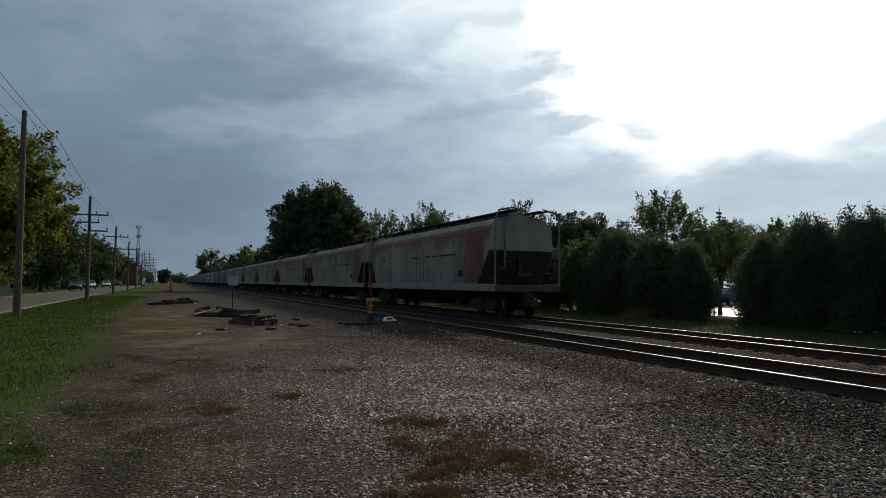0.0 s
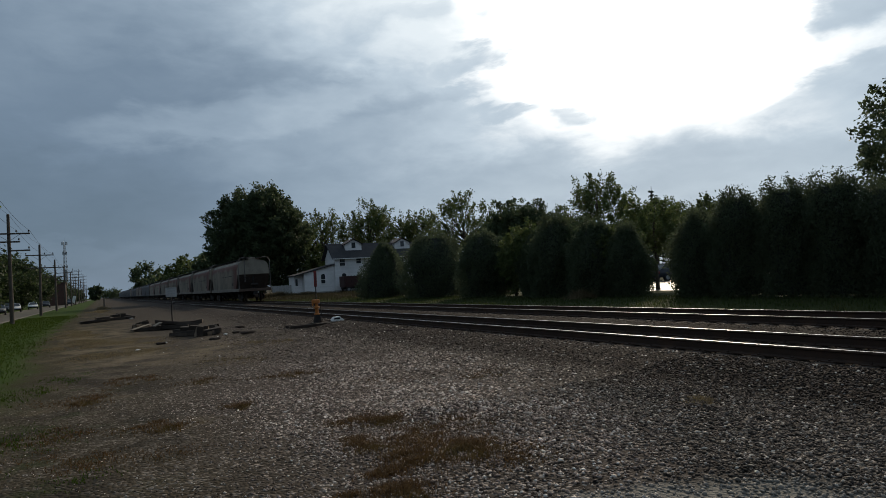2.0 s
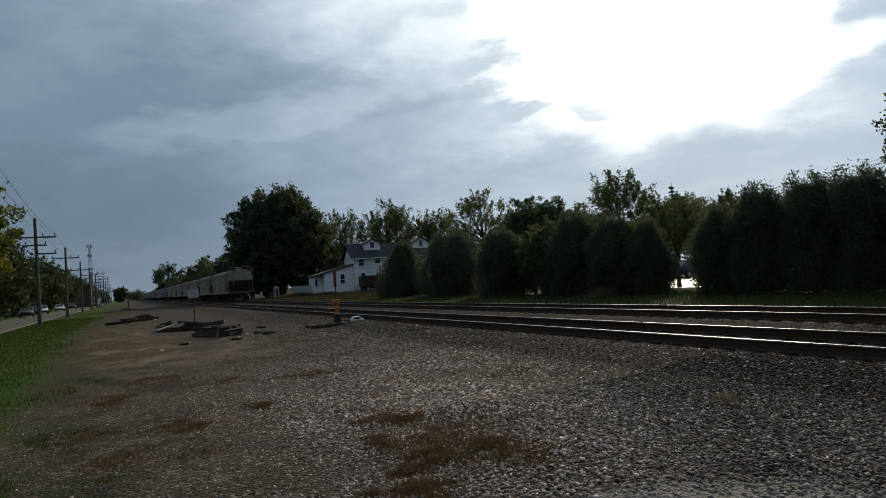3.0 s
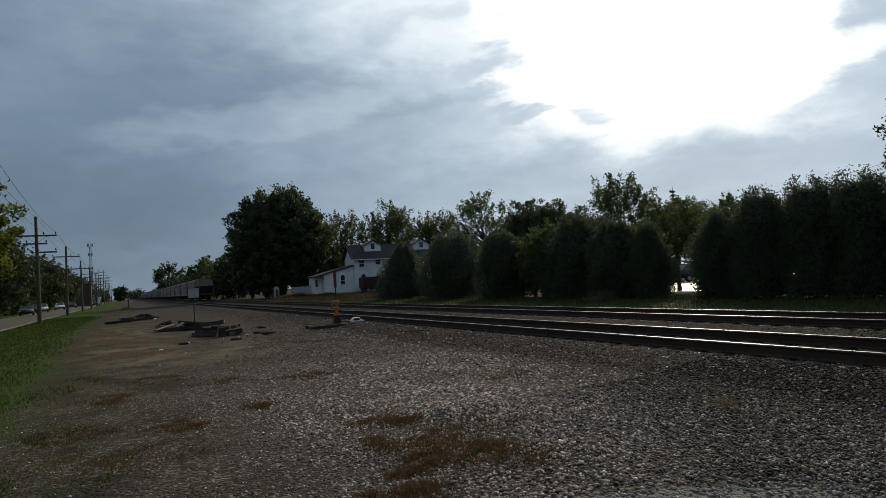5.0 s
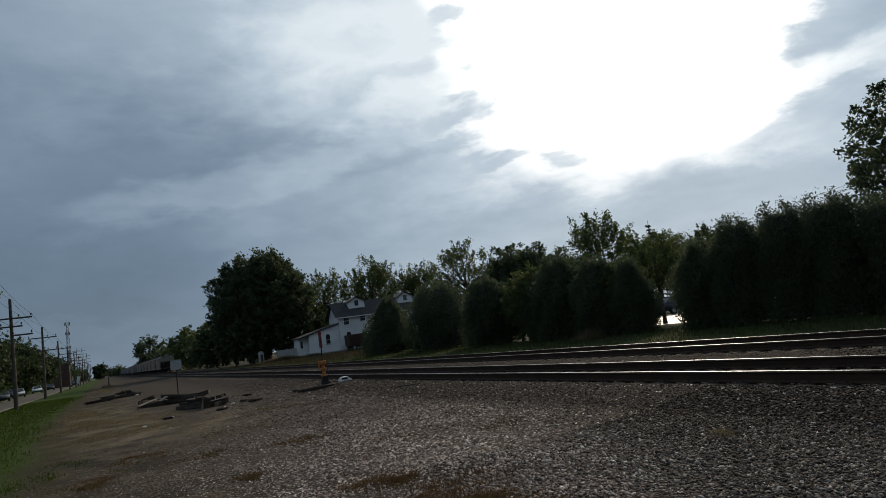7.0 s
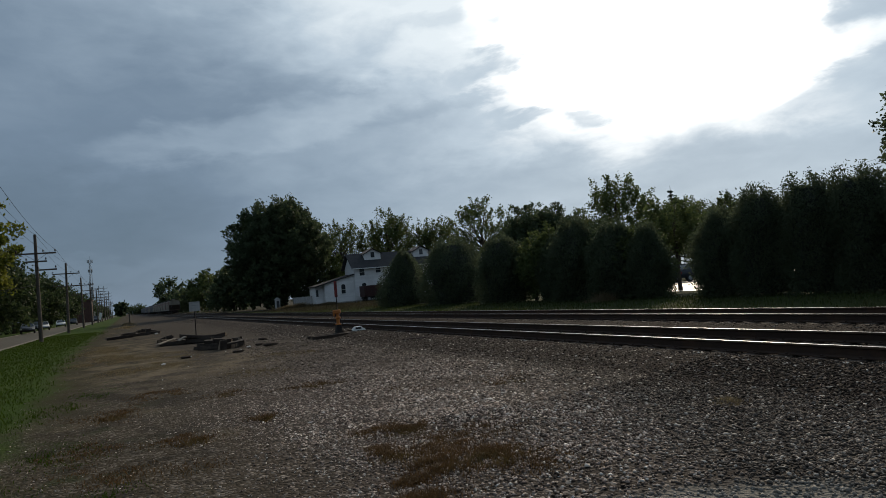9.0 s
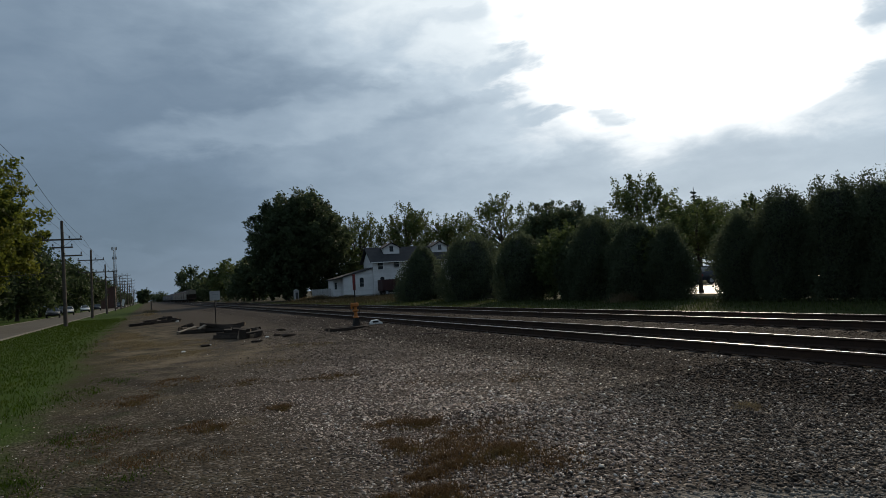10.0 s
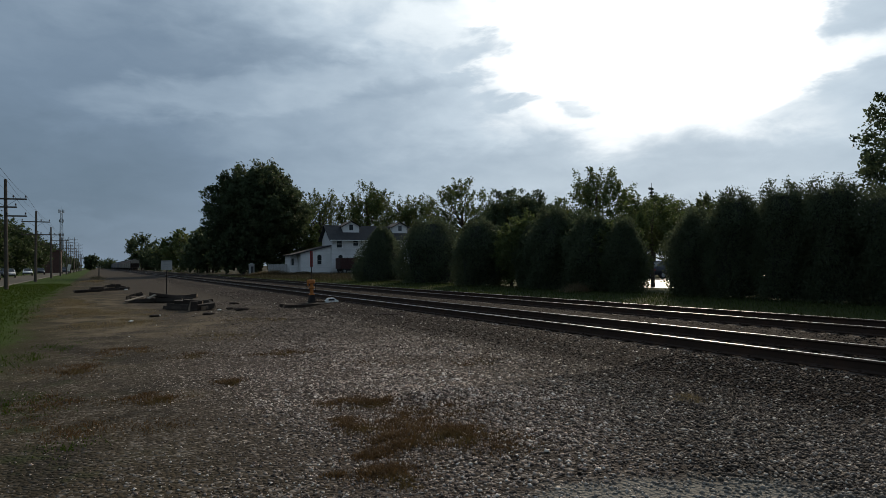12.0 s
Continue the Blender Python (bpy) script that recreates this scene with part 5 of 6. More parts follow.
wire("service_line", sag((-6.1, 59.4, 4.6), (-15.5, 50, 4.7), 0.5), 0.02, "thick service line from the pole to the trees", "street wires")


def tower():
    T = empty("radio_tower", pose(-13.4, 330, 0), "slender grey lattice radio tower with antenna panels", "radio tower")
    h = 28.6
    legs = []
    for k in range(3):
        a = k * 2.094 + 0.4
        bm = B()
        rod(bm, (1.3 * math.cos(a), 1.3 * math.sin(a), -0.2), (0.45 * math.cos(a), 0.45 * math.sin(a), h - 2), 0.11, 0.08, 6)
        part("leg", bm, m_galv, T)
        legs.append(a)
    bm = B()
    for s in range(18):
        z0, z1 = s * 1.48, (s + 1) * 1.48
        r0, r1 = 1.3 - 0.85 * z0 / 26.6, 1.3 - 0.85 * z1 / 26.6
        for i in range(3):
            a, b = legs[i], legs[(i + 1) % 3]
            rod(bm, (r0 * math.cos(a), r0 * math.sin(a), z0), (r1 * math.cos(b), r1 * math.sin(b), z1), 0.045, 0.045, 4)
            rod(bm, (r1 * math.cos(a), r1 * math.sin(a), z1), (r1 * math.cos(b), r1 * math.sin(b), z1), 0.045, 0.045, 4)
    part("bracing", bm, m_galv, T)
    for z, r, tall in ((27.4, 1.0, 1.5), (23.0, 0.75, 1.3), (16.8, 0.9, 1.0)):
        for k in range(6):
            a = k * 1.047
            bm = B()
            c, s_ = math.cos(a), math.sin(a)
            box(bm, (r * c - 0.17, r * s_ - 0.17, z - tall / 2), (r * c + 0.17, r * s_ + 0.17, z + tall / 2), 0.03)
            rod(bm, (0.3 * c, 0.3 * s_, z), (r * c, r * s_, z), 0.05, 0.05, 5)
            part("antenna_panel", bm, m_galv, T)
    for z0, z1, w in ((8.5, 15.5, 1.5), (0, 8.5, 1.7)):
        bm = B()
        box(bm, (-w / 2, -w / 2, z0), (w / 2, w / 2, z1), 0.1)
        part("cable_shroud", bm, m_galv, T)
    bm = B()
    rod(bm, (0, 0, h - 3), (0, 0, h + 1.2), 0.06, 0.03, 6)
    part("mast", bm, m_galv, T)


tower()

# pale arched cover and a white board across the street
C = empty("garden_cover", pose(-14.7, 72.0, 0, 0, 0, 12), "pale arched cover with a white board under the street trees", "cover")
bm = B()
arch = [(-0.75, 0.0)] + [(0.75 * -math.cos(k * math.pi / 10), 1.35 + 0.55 * math.sin(k * math.pi / 10)) for k in range(11)] + [(0.75, 0.0)]
prism(bm, arch, 0.0, 2.2)
part("canopy", bm, m_board, C)
bm = B()
box(bm, (-1.05, -0.12, 0.0), (-0.35, -0.06, 1.25), 0.01, pose(0, 0, 0, 0, -6))
part("board", bm, m_white, C)

# a brick works building and a white post at the far end of the street
bm = B()
box(bm, (-14.5, 232, -0.1), (-9.6, 240, 7.0), 0.03)
box(bm, (-14.8, 231.7, 7.0), (-9.3, 240.3, 7.3), 0.02)
tagged(part("brick_building", bm, worn("dark_brick", (0.10, 0.055, 0.045), (0.075, 0.045, 0.04), (0.13, 0.08, 0.07), 1, 12, 0.95)), "low dark brick building at the far end of the street", "building")
S = empty("white_signpost", pose(-6.4, 190, 0), "leaning white marker board beside the street", "sign")
bm = B()
box(bm, (-0.35, -0.04, 0.9), (0.35, 0.0, 2.6), 0.02, pose(0, 0, 0, 0, 14))
part("board", bm, m_white, S)
bm = B()
rod(bm, (0, 0.03, -0.2), (0.2, 0.03, 1.6), 0.05, 0.05, 6)
part("post", bm, m_galv, S)


# ---- line-side things ----
def switch_stand():
    S = empty("switch_stand", pose(7.5, 24.0, 0.10), "orange railway switch stand with a red target mast", "switch stand")
    bm = B()
    box(bm, (-0.20, -0.18, 0.0), (0.20, 0.18, 0.05), 0.01)
    prism(bm, [(-0.13, 0.05), (0.13, 0.05), (0.085, 0.36), (-0.085, 0.36)], -0.11, 0.11)
    part("base", bm, m_dark_iron, S)
    bm = B()
    rod(bm, (0, 0, 0.3), (0, 0, 0.92), 0.075, 0.065, 12)
    box(bm, (-0.10, -0.10, 0.34), (0.10, 0.10, 0.41), 0.02)
    box(bm, (-0.11, -0.09, 0.60), (0.10, 0.09, 0.68), 0.02)
    part("column", bm, m_orange, S)
    bm = B()
    box(bm, (-0.17, -0.10, 0.80), (0.12, 0.10, 0.96), 0.03)
    box(bm, (-0.19, -0.04, 0.70), (-0.12, 0.04, 0.96), 0.02)
    part("head", bm, m_orange, S)
    bm = B()
    bent(bm, [(0.10, -0.05, 0.88), (0.14, -0.08, 0.78), (0.15, -0.1, 0.34)], 0.016, 8)
    part("throw_lever", bm, m_dark_iron, S)
    bm = B()
    rod(bm, (0, 0, 0.95), (0, 0, 2.06), 0.024, 0.02, 8)
    part("mast", bm, m_dark_iron, S)
    bm = B()
    box(bm, (-0.075, -0.015, 1.46), (0.075, 0.015, 2.10), 0.02, pose(0, 0, 0, 0, 0, 25))
    part("target", bm, m_red, S, "narrow faded red target blade")
    bm = B()
    box(bm, (0.1, -0.03, 0.06), (2.2, 0.03, 0.10), 0.008)
    part("connecting_rod", bm, m_rust, S)


switch_stand()
long_tie = tie_mesh(4.6, 0.25, 0.17)
for y in (23.7, 24.35):
    o = new("headblock_timber", long_tie)
    o.matrix_basis = pose(8.6, y, -0.04, 0, 0, 0.4)
    tagged(o, "long dark headblock timber under the switch stand", "timber", "headblock timbers")

# white cover lying by the stand
W = empty("switch_cover", pose(8.3, 24.05, 0.13, 0, 0, -8) @ Matrix.Scale(0.82, 4), "scuffed white metal cover lying beside the switch stand", "metal cover")
bm = B()
prism(bm, [(-0.30, 0.0), (-0.30, 0.07), (-0.22, 0.10), (-0.16, 0.21), (0.17, 0.22), (0.24, 0.11), (0.36, 0.08), (0.38, 0.0)], -0.16, 0.16)
bmesh.ops.bevel(bm, geom=list(bm.edges), offset=0.02, segments=2, affect="EDGES")
part("shell", bm, m_white, W)
# thin black plate on the shell stands for the shade in a recess
bm = B()
box(bm, (-0.13, -0.175, 0.09), (0.16, -0.163, 0.18), 0.004)
part("dark_opening", bm, m_black, W)
bm = B()
bent(bm, [(8.15, 16.9, 0.135), (8.0, 17.15, 0.12), (7.85, 17.5, 0.105), (7.6, 17.95, 0.075)], 0.014, 6)
tagged(part("red_cable", bm, m_maroon), "thin dull red cable lying on the ballast", "cable")

# sign board on a thin post, and a marker post
S = empty("track_sign", pose(3.55, 38.4, 0), "blank pale board on a thin dark post", "sign")
bm = B()
box(bm, (-0.29, -0.015, 1.45), (0.29, 0.0, 2.0), 0.02)
part("board", bm, m_board, S)
for k in range(3):
    bm = B()
    box(bm, (-0.22, -0.022, 1.62 + 0.15 * k), (0.2, -0.017, 1.65 + 0.15 * k))
    part("writing_bar", bm, m_galv, S)
bm = B()
rod(bm, (0, 0.03, -0.2), (0, 0.03, 2.0), 0.03, 0.03, 8)
part("post", bm, m_dark_iron, S)
bm = B()
box(bm, (0.42, 103.7, -0.2), (0.58, 103.86, 1.45), 0.02)
tagged(part("marker_post", bm, m_pole), "short dark wooden marker post in dry grass", "post")

# heaps of old ties
HEAP = "discarded old railroad tie, split and weathered, lying in a heap"


def old_tie(p, q, group, w=0.22, h=0.17, seed=0):
    """An old split tie laid from the foot point p to q."""
    d = Vector(q) - Vector(p)
    me = tie_mesh(d.length, w, h, True, m_old_tie)
    r = random.Random(seed)
    for v in me.vertices:
        v.co += Vector((r.uniform(-0.05, 0.05), r.uniform(-0.015, 0.015), r.uniform(-0.014, 0.014)))
    o = new("old_tie", me)
    m = (Vector(p) + Vector(q)) / 2
    o.matrix_basis = pose(m.x, m.y, m.z + 0.012, r.uniform(-7, 7), -math.degrees(math.asin(d.z / d.length)), math.degrees(math.atan2(d.y, d.x)))
    tagged(o, HEAP, "railroad tie", group)


for k, (p, q, w, h) in enumerate([
        ((1.7, 33.1, 0), (3.1, 32.5, 0.1), 0.22, 0.17), ((1.5, 33.0, 0.16), (2.0, 32.9, 0.30), 0.2, 0.15), ((2.5, 31.9, 0.17), (4.05, 31.5, 0.12), 0.2, 0.14), ((3.3, 31.6, 0.0), (4.2, 31.3, 0.16), 0.24, 0.18),
        ((2.35, 25.9, 0.0), (2.9, 25.2, 0.0), 0.2, 0.14), ((3.35, 25.7, 0.14), (3.85, 24.9, 0.22), 0.2, 0.15), ((3.5, 24.3, 0.0), (3.95, 24.9, 0.0), 0.2, 0.16), ((2.9, 24.9, 0.3), (3.5, 24.75, 0.22), 0.18, 0.12),
        ((1.25, 31.35, 0), (2.92, 31.75, 0), 0.23, 0.17), ((1.32, 31.5, 0.17), (2.05, 32.6, 0.02), 0.22, 0.16), ((1.62, 32.3, 0), (1.92, 32.4, 0), 0.24, 0.40),
        ((2.22, 31.55, 0.30), (3.98, 31.05, 0.02), 0.22, 0.16), ((2.45, 31.3, 0.02), (3.5, 30.75, 0.0), 0.24, 0.17), ((2.1, 32.3, 0.0), (3.7, 31.7, 0.0), 0.22, 0.17),
        ((2.55, 26.75, 0), (3.2, 25.6, 0), 0.24, 0.18), ((2.75, 26.2, 0.16), (3.5, 25.5, 0.14), 0.22, 0.16), ((2.7, 25.5, 0), (3.3, 24.7, 0), 0.24, 0.18), ((3.0, 24.2, 0), (3.26, 24.25, 0), 0.22, 0.36),
        ((3.28, 24.5, 0), (3.92, 24.6, 0.06), 0.24, 0.20), ((3.1, 25.2, 0.16), (3.75, 25.0, 0.05), 0.2, 0.14)]):
    old_tie(p, q, "near heap of old ties", w, h, k)
for k, (p, q, w, h) in enumerate([
        ((-1.2, 47.1, 0), (0.3, 48.0, 0), 0.23, 0.17), ((-0.6, 47.7, 0), (0.75, 48.5, 0.05), 0.22, 0.18), ((-0.3, 47.6, 0.17), (0.5, 48.3, 0.19), 0.22, 0.16), ((0.3, 50.5, 0), (1.85, 52.4, 0), 0.23, 0.17), ((0.4, 49.4, 0), (1.5, 49.9, 0), 0.23, 0.17),
        ((1.05, 52.1, 0.26), (2.05, 51.5, 0.04), 0.22, 0.16), ((0.7, 51.5, 0.16), (1.5, 51.9, 0.18), 0.24, 0.17), ((1.3, 51.0, 0), (1.6, 51.05, 0), 0.24, 0.42), ((1.5, 50.6, 0), (2.2, 50.5, 0), 0.22, 0.17)]):
    old_tie(p, q, "far heap of old ties", w, h, 40 + k)
for k, (p, q, w, h) in enumerate([((1.2, 31.1, 0.10), (2.0, 31.9, 0.26), 0.2, 0.05), ((2.1, 31.1, 0.18), (2.42, 31.2, 0.34), 0.26, 0.05), ((3.05, 31.2, 0.05), (3.9, 30.9, 0.0), 0.14, 0.06)]):
    me = tie_mesh((Vector(q) - Vector(p)).length, w, h, False, m_splinter)
    d = Vector(q) - Vector(p)
    o = new("split_plank", me)
    m = (Vector(p) + Vector(q)) / 2
    o.matrix_basis = pose(m.x, m.y, m.z, 4 * k, -math.degrees(math.asin(d.z / d.length)), math.degrees(math.atan2(d.y, d.x)))
    tagged(o, "pale splintered plank split off an old tie", "plank", "near heap of old ties")
for i, (x, y, s) in enumerate([(4.02, 24.1, 0.05), (3.6, 23.3, 0.035), (0.95, 20.9, 0.045), (1.9, 22.9, 0.03), (1.95, 50.2, 0.09)]):
    bm = B()
    bmesh.ops.create_icosphere(bm, subdivisions=1, radius=s, matrix=Matrix.Diagonal((1.5, 1.0, 0.6, 1)))
    r = random.Random(30 + i)
    for v in bm.verts:
        v.co *= 1 + r.uniform(-0.25, 0.25)
    o = part("white_rubble", bm, m_white)
    o.location = (x, y, s * 0.35)
    tagged(o, "small whitish lump of rubble on the dirt", "debris", "white rubble")
for i, (x, y, s) in enumerate([(4.7, 23.5, 0.16), (4.5, 24.5, 0.12), (5.2, 27.5, 0.14), (3.35, 22.2, 0.12), (1.7, 22.5, 0.1)]):
    bm = B()
    bmesh.ops.create_icosphere(bm, subdivisions=2, radius=s, matrix=pose(0, 0, 0) @ Matrix.Diagonal((1.6, 0.8, 0.5, 1)))
    r = random.Random(i)
    for v in bm.verts:
        v.co *= 1 + r.uniform(-0.2, 0.2)
    o = part("timber_scrap", bm, m_tie)
    o.location = (x, y, s * 0.3)
    tagged(o, "dark broken piece of timber on the gravel", "debris", "timber scraps")


# ---- the train ----
CAR_LENGTH, CAR_STEP, SPEED, REAR = 17.9, 18.75, 21.3, 22.35


SHELL = [(0.0, 4.70), (0.55, 4.66), (1.05, 4.55), (1.30, 4.42), (1.47, 4.24), (1.56, 4.02), (1.60, 3.72)]


def roof_at(x):
    """Height of the rounded roof and shoulder across the car."""
    return float(np.interp(abs(x), [u for u, _ in SHELL], [v for _, v in SHELL]))


ACROSS = [-u for u, _ in SHELL[:0:-1]] + [u for u, _ in SHELL]


def hopper_body(paint, parent):
    """A smooth shell with rounded shoulders, cut back under both ends, with faint welded seams."""
    bm = B()
    L = CAR_LENGTH
    stations = [(0.75, 3.15), (0.80, 3.10), (1.75, 1.72), (1.8, 1.70), (L - 1.8, 1.70), (L - 1.75, 1.72), (L - 0.80, 3.10), (L - 0.75, 3.15)]
    rings = []
    for y, zb in stations:
        ring = [bm.verts.new((-1.6, y, zb))] + [bm.verts.new((x, y, roof_at(x))) for x in ACROSS] + [bm.verts.new((1.6, y, zb)), bm.verts.new((0.0, y, zb))]
        rings.append(ring)
    n = len(rings[0])
    for a, b in zip(rings, rings[1:]):
        for i in range(n):
            bm.faces.new((a[i], b[i], b[(i + 1) % n], a[(i + 1) % n]))
    bm.faces.new(rings[0])
    bm.faces.new(rings[-1][::-1])
    body = part("body", bm, paint, parent)
    for s in (-1, 1):
        for y in (4.3, 11.6, 14.9):
            bm = B()
            box(bm, (s * 1.599, y - 0.02, 1.72), (s * 1.605, y + 0.02, 3.72))
            part("weld_seam", bm, paint, body)
    return body


def hopper_car(paint, label, dark=False):
    L = CAR_LENGTH
    T = empty("hopper_car", pose(TRACK_MID[1], REAR, RAIL_TOP), label, "freight car", "hopper cars of the train")
    D = pose(0, 0, -RAIL_TOP)
    body = hopper_body(paint, T)
    body.location.z = -RAIL_TOP
    sill = m_hopper_dark if dark else m_sill

    def add(name, bm, mat, parent=T, label_=""):
        bmesh.ops.transform(bm, matrix=D, verts=bm.verts)
        return part(name, bm, mat, parent, label_)
    for s in (-1, 1):
        bm = B()
        box(bm, (s * 1.62, 0.15, 1.38), (s * 1.50, L - 0.15, 1.70), 0.015)
        add("side_sill", bm, sill)
        # running boards over the roof
        bm = B()
        box(bm, (s * 0.95, 0.1, 4.80), (s * 0.42, L - 0.1, 4.84))
        for k in range(10):
            y = 0.9 + k * (L - 1.8) / 9
            box(bm, (s * 0.75, y - 0.03, roof_at(0.75) - 0.02), (s * 0.68, y + 0.03, 4.80))
        add("running_board", bm, m_dark_iron)
    bm = B()
    box(bm, (-0.36, 1.2, 4.70), (0.36, L - 1.2, 4.90), 0.02)
    add("hatch_trough", bm, paint)
    for k in range(8):
        bm = B()
        y = 1.5 + k * (L - 3.0) / 8
        box(bm, (-0.40, y, 4.90), (0.40, y + (L - 3.4) / 8, 4.95), 0.015)
        add("hatch_cover", bm, paint)
    # three hopper bays with outlet gates
    for k in range(3):
        y = 3.0 + k * (L - 6.0) / 3
        w = (L - 6.0) / 3
        bm = B()
        hi = [bm.verts.new(p) for p in ((-1.5, y, 1.72), (1.5, y, 1.72), (1.5, y + w, 1.72), (-1.5, y + w, 1.72))]
        lo = [bm.verts.new(p) for p in ((-0.5, y + w * 0.36, 0.75), (0.5, y + w * 0.36, 0.75), (0.5, y + w * 0.64, 0.75), (-0.5, y + w * 0.64, 0.75))]
        bm.faces.new(lo)
        for i in range(4):
            bm.faces.new((hi[i], hi[(i + 1) % 4], lo[(i + 1) % 4], lo[i]))
        add("hopper_bay", bm, m_dark_iron)
        bm = B()
        box(bm, (-0.65, y + w * 0.34, 0.62), (0.65, y + w * 0.66, 0.75), 0.02)
        add("outlet_gate", bm, m_dark_iron)
    bm = B()
    box(bm, (-0.22, 0.1, 0.95), (0.22, L - 0.1, 1.32), 0.01)
    add("centre_sill", bm, m_dark_iron)
    for end in (0, 1):
        def Y(v):
            return v if end == 0 else L - v
        bm = B()
        box(bm, (-1.6, Y(0.12), 1.38), (1.6, Y(0.30), 1.66), 0.015)
        add("end_sill", bm, m_hopper_dark if dark else m_end_sill)
        bm = B()
        box(bm, (-1.55, Y(0.30), 1.60), (1.55, Y(1.6), 1.64))
        add("end_platform", bm, m_dark_iron)
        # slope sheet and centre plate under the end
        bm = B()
        # set just outside the body's sloped underside, and darker than its paint
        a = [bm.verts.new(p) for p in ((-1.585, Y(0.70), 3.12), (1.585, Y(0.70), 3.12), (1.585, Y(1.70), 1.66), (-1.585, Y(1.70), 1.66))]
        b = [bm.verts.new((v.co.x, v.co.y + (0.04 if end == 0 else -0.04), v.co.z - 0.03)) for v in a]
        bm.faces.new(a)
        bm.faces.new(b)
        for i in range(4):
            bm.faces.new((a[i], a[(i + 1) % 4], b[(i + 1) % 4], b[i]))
        add("slope_sheet", bm, m_slope_plate)
        bm = B()
        box(bm, (-0.09, Y(0.85), 1.6), (0.09, Y(1.0), 3.15), 0.01)
        add("end_post", bm, m_dark_iron)
        for s in (-1, 1):
            bm = B()
            bent(bm, [(s * 1.58, Y(0.2), 1.6), (s * 1.58, Y(0.2), 4.45), (s * 1.40, Y(0.22), 4.80), (s * 0.85, Y(0.3), 4.92)], 0.042, 6)
            add("corner_post", bm, m_post)
            bm = B()
            for x in (s * 1.48, s * 1.08):
                rod(bm, (x, Y(0.66), 1.64), (x, Y(0.66), 3.0), 0.016, 0.016, 5)
            for k in range(4):
                z = 1.85 + 0.33 * k
                rod(bm, (s * 1.48, Y(0.66), z), (s * 1.08, Y(0.66), z), 0.011, 0.011, 5)
            add("end_ladder", bm, m_dark_iron)
            bm = B()
            for y in (0.36, 0.74):
                rod(bm, (s * 1.60, Y(y), 1.66), (s * 1.60, Y(y), 2.9), 0.016, 0.016, 5)
            for k in range(4):
                z = 1.85 + 0.33 * k
                rod(bm, (s * 1.60, Y(0.36), z), (s * 1.60, Y(0.74), z), 0.011, 0.011, 5)
            bent(bm, [(s * 1.6, Y(0.35), 1.4), (s * 1.6, Y(0.35), 1.0), (s * 1.6, Y(0.75), 1.0), (s * 1.6, Y(0.75), 1.4)], 0.014, 5)
            add("side_ladder", bm, m_dark_iron)
        bm = B()
        rod(bm, (-0.88, Y(0.62), 2.35), (-0.88, Y(0.62), 4.62), 0.045, 0.045, 6)
        rod(bm, (-0.88, Y(0.62), 2.40), (-0.88, Y(1.10), 2.40), 0.03, 0.03, 5)
        add("end_stanchion", bm, m_post)
        # dirty flat cap on the car's end
        bm = B()
        edge = [(-1.58, 3.17)] + [(x * 0.985, roof_at(x) - 0.02) for x in ACROSS] + [(1.58, 3.17)]
        near = [bm.verts.new((x, Y(0.745), z)) for x, z in edge]
        back = [bm.verts.new((x, Y(0.775), z)) for x, z in edge]
        bm.faces.new(near)
        for k in range(len(edge)):
            bm.faces.new((near[k], near[(k + 1) % len(edge)], back[(k + 1) % len(edge)], back[k]))
        bmesh.ops.recalc_face_normals(bm, faces=bm.faces)
        add("end_sheet", bm, m_hopper_dark if dark else m_hopper_end)
        # coupler
        bm = B()
        box(bm, (-0.1, Y(-0.25), 0.78), (0.1, Y(0.6), 0.98), 0.02)
        box(bm, (-0.17, Y(-0.42), 0.72), (0.15, Y(-0.15), 1.04), 0.04)
        add("coupler", bm, m_rust)
        bm = B()
        bent(bm, [(0.35, Y(0.15), 1.2), (0.38, Y(-0.05), 0.9), (0.3, Y(-0.25), 0.6)], 0.03, 6)
        add("brake_hose", bm, m_black)
        # truck: side frames, bolster, wheels
        tr = empty("truck", pose(0, Y(2.15), -RAIL_TOP), "", "")
        tr.parent = T
        for s in (-1, 1):
            bm = B()
            prism(bm, [(-1.25, 0.72), (-1.0, 0.62), (-0.45, 0.5), (0.45, 0.5), (1.0, 0.62), (1.25, 0.72), (1.25, 0.95), (0.5, 1.12), (-0.5, 1.12), (-1.25, 0.95)], s * 1.02, s * 1.14, "x")
            part("side_frame", bm, m_dark_iron, tr)
            for k in range(3):
                bm = B()
                rod(bm, (s * 1.1, -0.22 + 0.22 * k, 0.58), (s * 1.1, -0.22 + 0.22 * k, 0.92), 0.075, 0.075, 8)
                part("spring", bm, m_rust, tr)
        bm = B()
        box(bm, (-1.2, -0.2, 0.82), (1.2, 0.2, 1.12), 0.02)
        part("bolster", bm, m_dark_iron, tr)
        for dy in (-0.88, 0.88):
            for s in (-1, 1):
                bm = B()
                rod(bm, (s * 0.71, dy, 0.775), (s * 0.82, dy, 0.775), 0.457, 0.45, 24)
                rod(bm, (s * 0.69, dy, 0.775), (s * 0.72, dy, 0.775), 0.49, 0.49, 24)
                rod(bm, (s * 0.82, dy, 0.775), (s * 0.90, dy, 0.775), 0.14, 0.12, 10)
                part("wheel", bm, m_rust, tr)
                bm = B()
                ring = [(s * 0.825, dy + 0.432 * math.cos(k * math.pi / 9), 0.775 + 0.432 * math.sin(k * math.pi / 9)) for k in range(19)]
                bent(bm, ring, 0.017, 5)
                part("wheel_rim", bm, m_steel, tr, "bright worn steel wheel rim")
            bm = B()
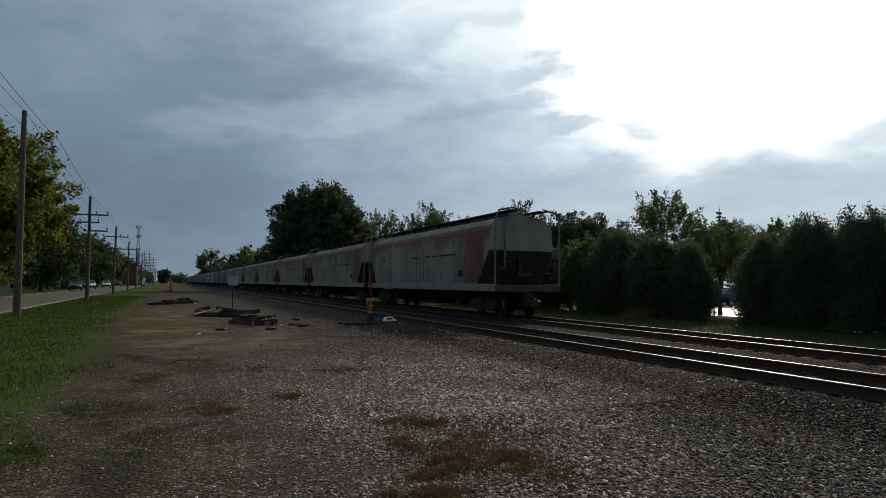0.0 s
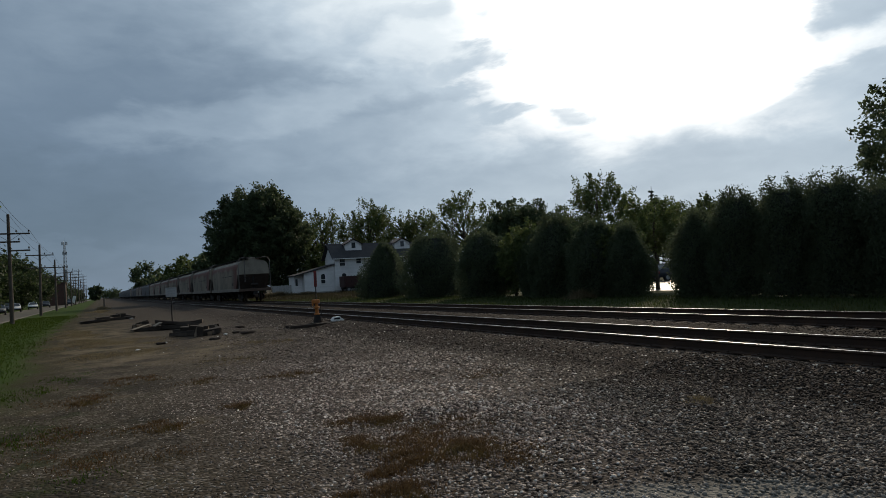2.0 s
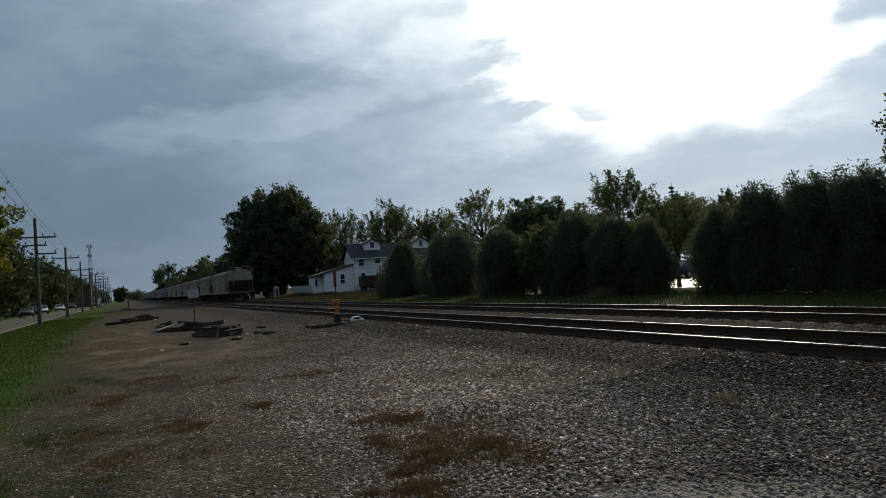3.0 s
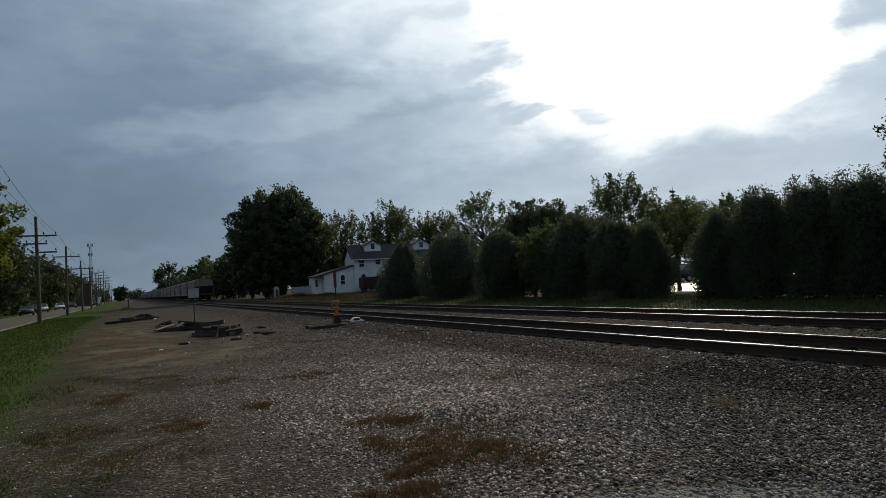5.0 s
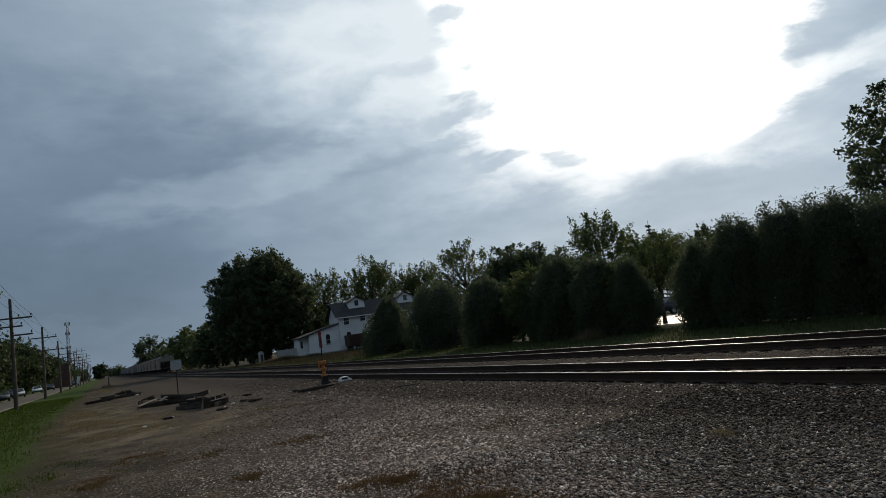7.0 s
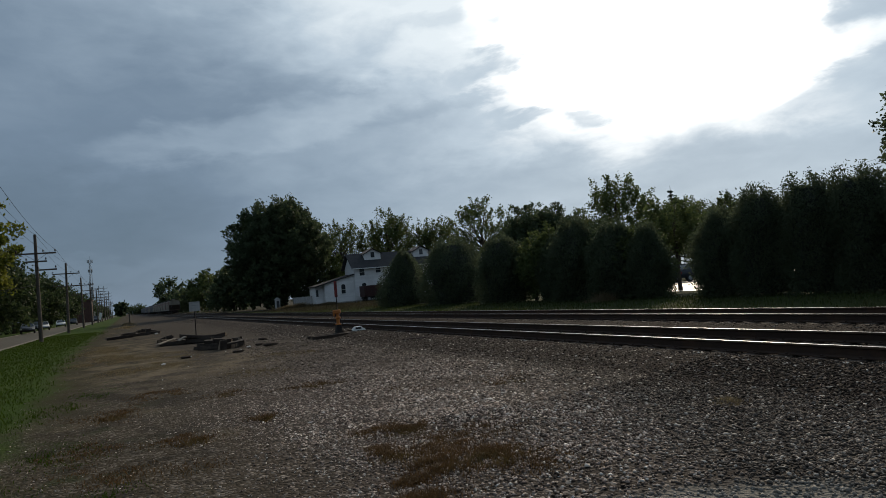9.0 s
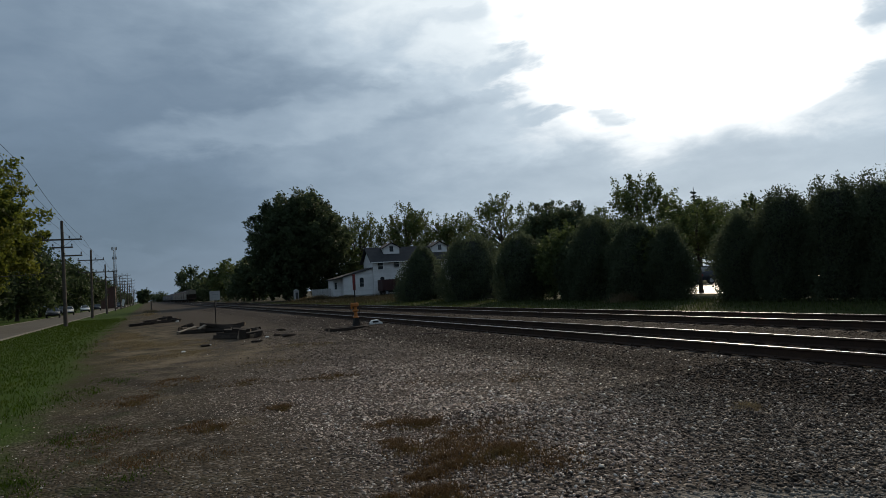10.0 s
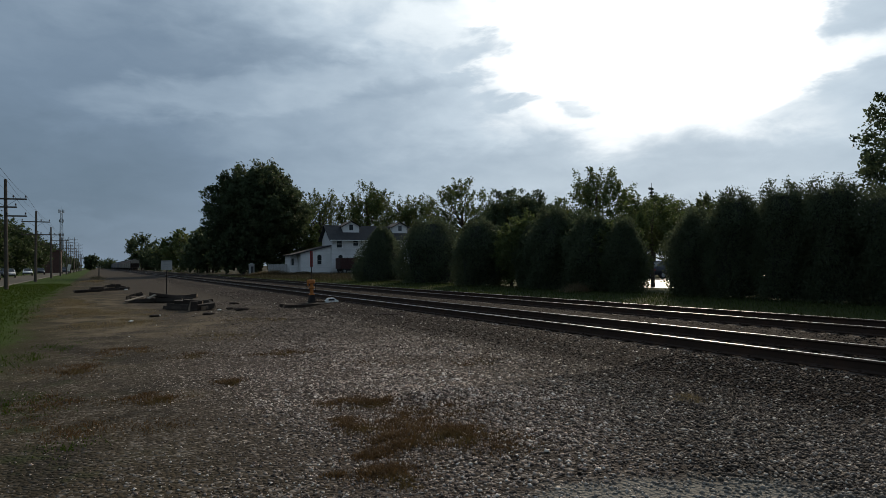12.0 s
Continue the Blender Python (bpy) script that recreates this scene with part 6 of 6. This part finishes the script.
            rod(bm, (-1.1, dy, 0.775), (1.1, dy, 0.775), 0.08, 0.08, 8)
            part("axle", bm, m_rust, tr)
    # brake wheel on the rear end
    bm = B()
    bmesh.ops.create_circle(bm, segments=16, radius=0.27, matrix=pose(-0.75, 0.52, 2.6, 90))
    ring = [v.co.copy() for v in bm.verts]
    bm.clear()
    bent(bm, ring + ring[:1], 0.018, 5)
    for k in range(0, 16, 4):
        rod(bm, ring[k], (-0.75, 0.52, 2.6), 0.012, 0.012, 4)
    rod(bm, (-0.75, 0.5, 2.6), (-0.75, 0.84, 2.6), 0.03, 0.03, 6)
    add("brake_wheel", bm, m_dark_iron)
    bm = B()
    rod(bm, (-0.35, 0.55, 2.05), (0.35, 0.55, 2.05), 0.14, 0.14, 10)
    add("brake_cylinder", bm, m_dark_iron)
    # dark lettering strips and a data panel, kept plain
    for s in (-1, 1):
        for y0, w in ((4.0, 2.0), (6.4, 0.5), (7.1, 0.7), (8.8, 1.0), (14.2, 0.9)):
            bm = B()
            box(bm, (s * 1.599, y0, 3.03), (s * 1.604, y0 + w, 3.11))
            add("lettering_bar", bm, m_dark_iron)
        bm = B()
        box(bm, (s * 1.599, 3.2, 2.02), (s * 1.604, 3.75, 2.32))
        add("data_panel", bm, m_dark_iron)
        bm = B()
        box(bm, (s * 1.599, 8.0, 1.75), (s * 1.606, 8.03, 3.72))
        add("weld_seam", bm, m_dark_iron)
    return T


GREY = "weathered pale grey covered hopper car streaked with rust"
first = hopper_car(m_hopper, GREY)
black = hopper_car(m_hopper_dark, "sooty dark hopper car far ahead in the train", True)
train = [(first, 0)]
for k in range(1, 7):
    train.append((copy_thing(first, pose(TRACK_MID[1], REAR + k * CAR_STEP, RAIL_TOP)), k))
train.append((black, 7))
for k in range(8, 24):
    src = first if k in (9, 10, 13) else black
    train.append((copy_thing(src, pose(TRACK_MID[1], REAR + k * CAR_STEP, RAIL_TOP)), k))


def motions():
    """The train rolls away along the far track at a steady speed."""
    beats = (0.0, 1 / 30, 2 / 30, 1.0, 2.0, 3.0, 4.0, 5.0, 6.0, 7.0, 8.0, 9.0, 10.0, 11.0, 12.0 - 2 / 30, 12.0 - 1 / 30, 12.0)
    for carried, k in train:
        walk(carried, [(t, pose(TRACK_MID[1], REAR + k * CAR_STEP + SPEED * t, RAIL_TOP)) for t in beats])


motions()
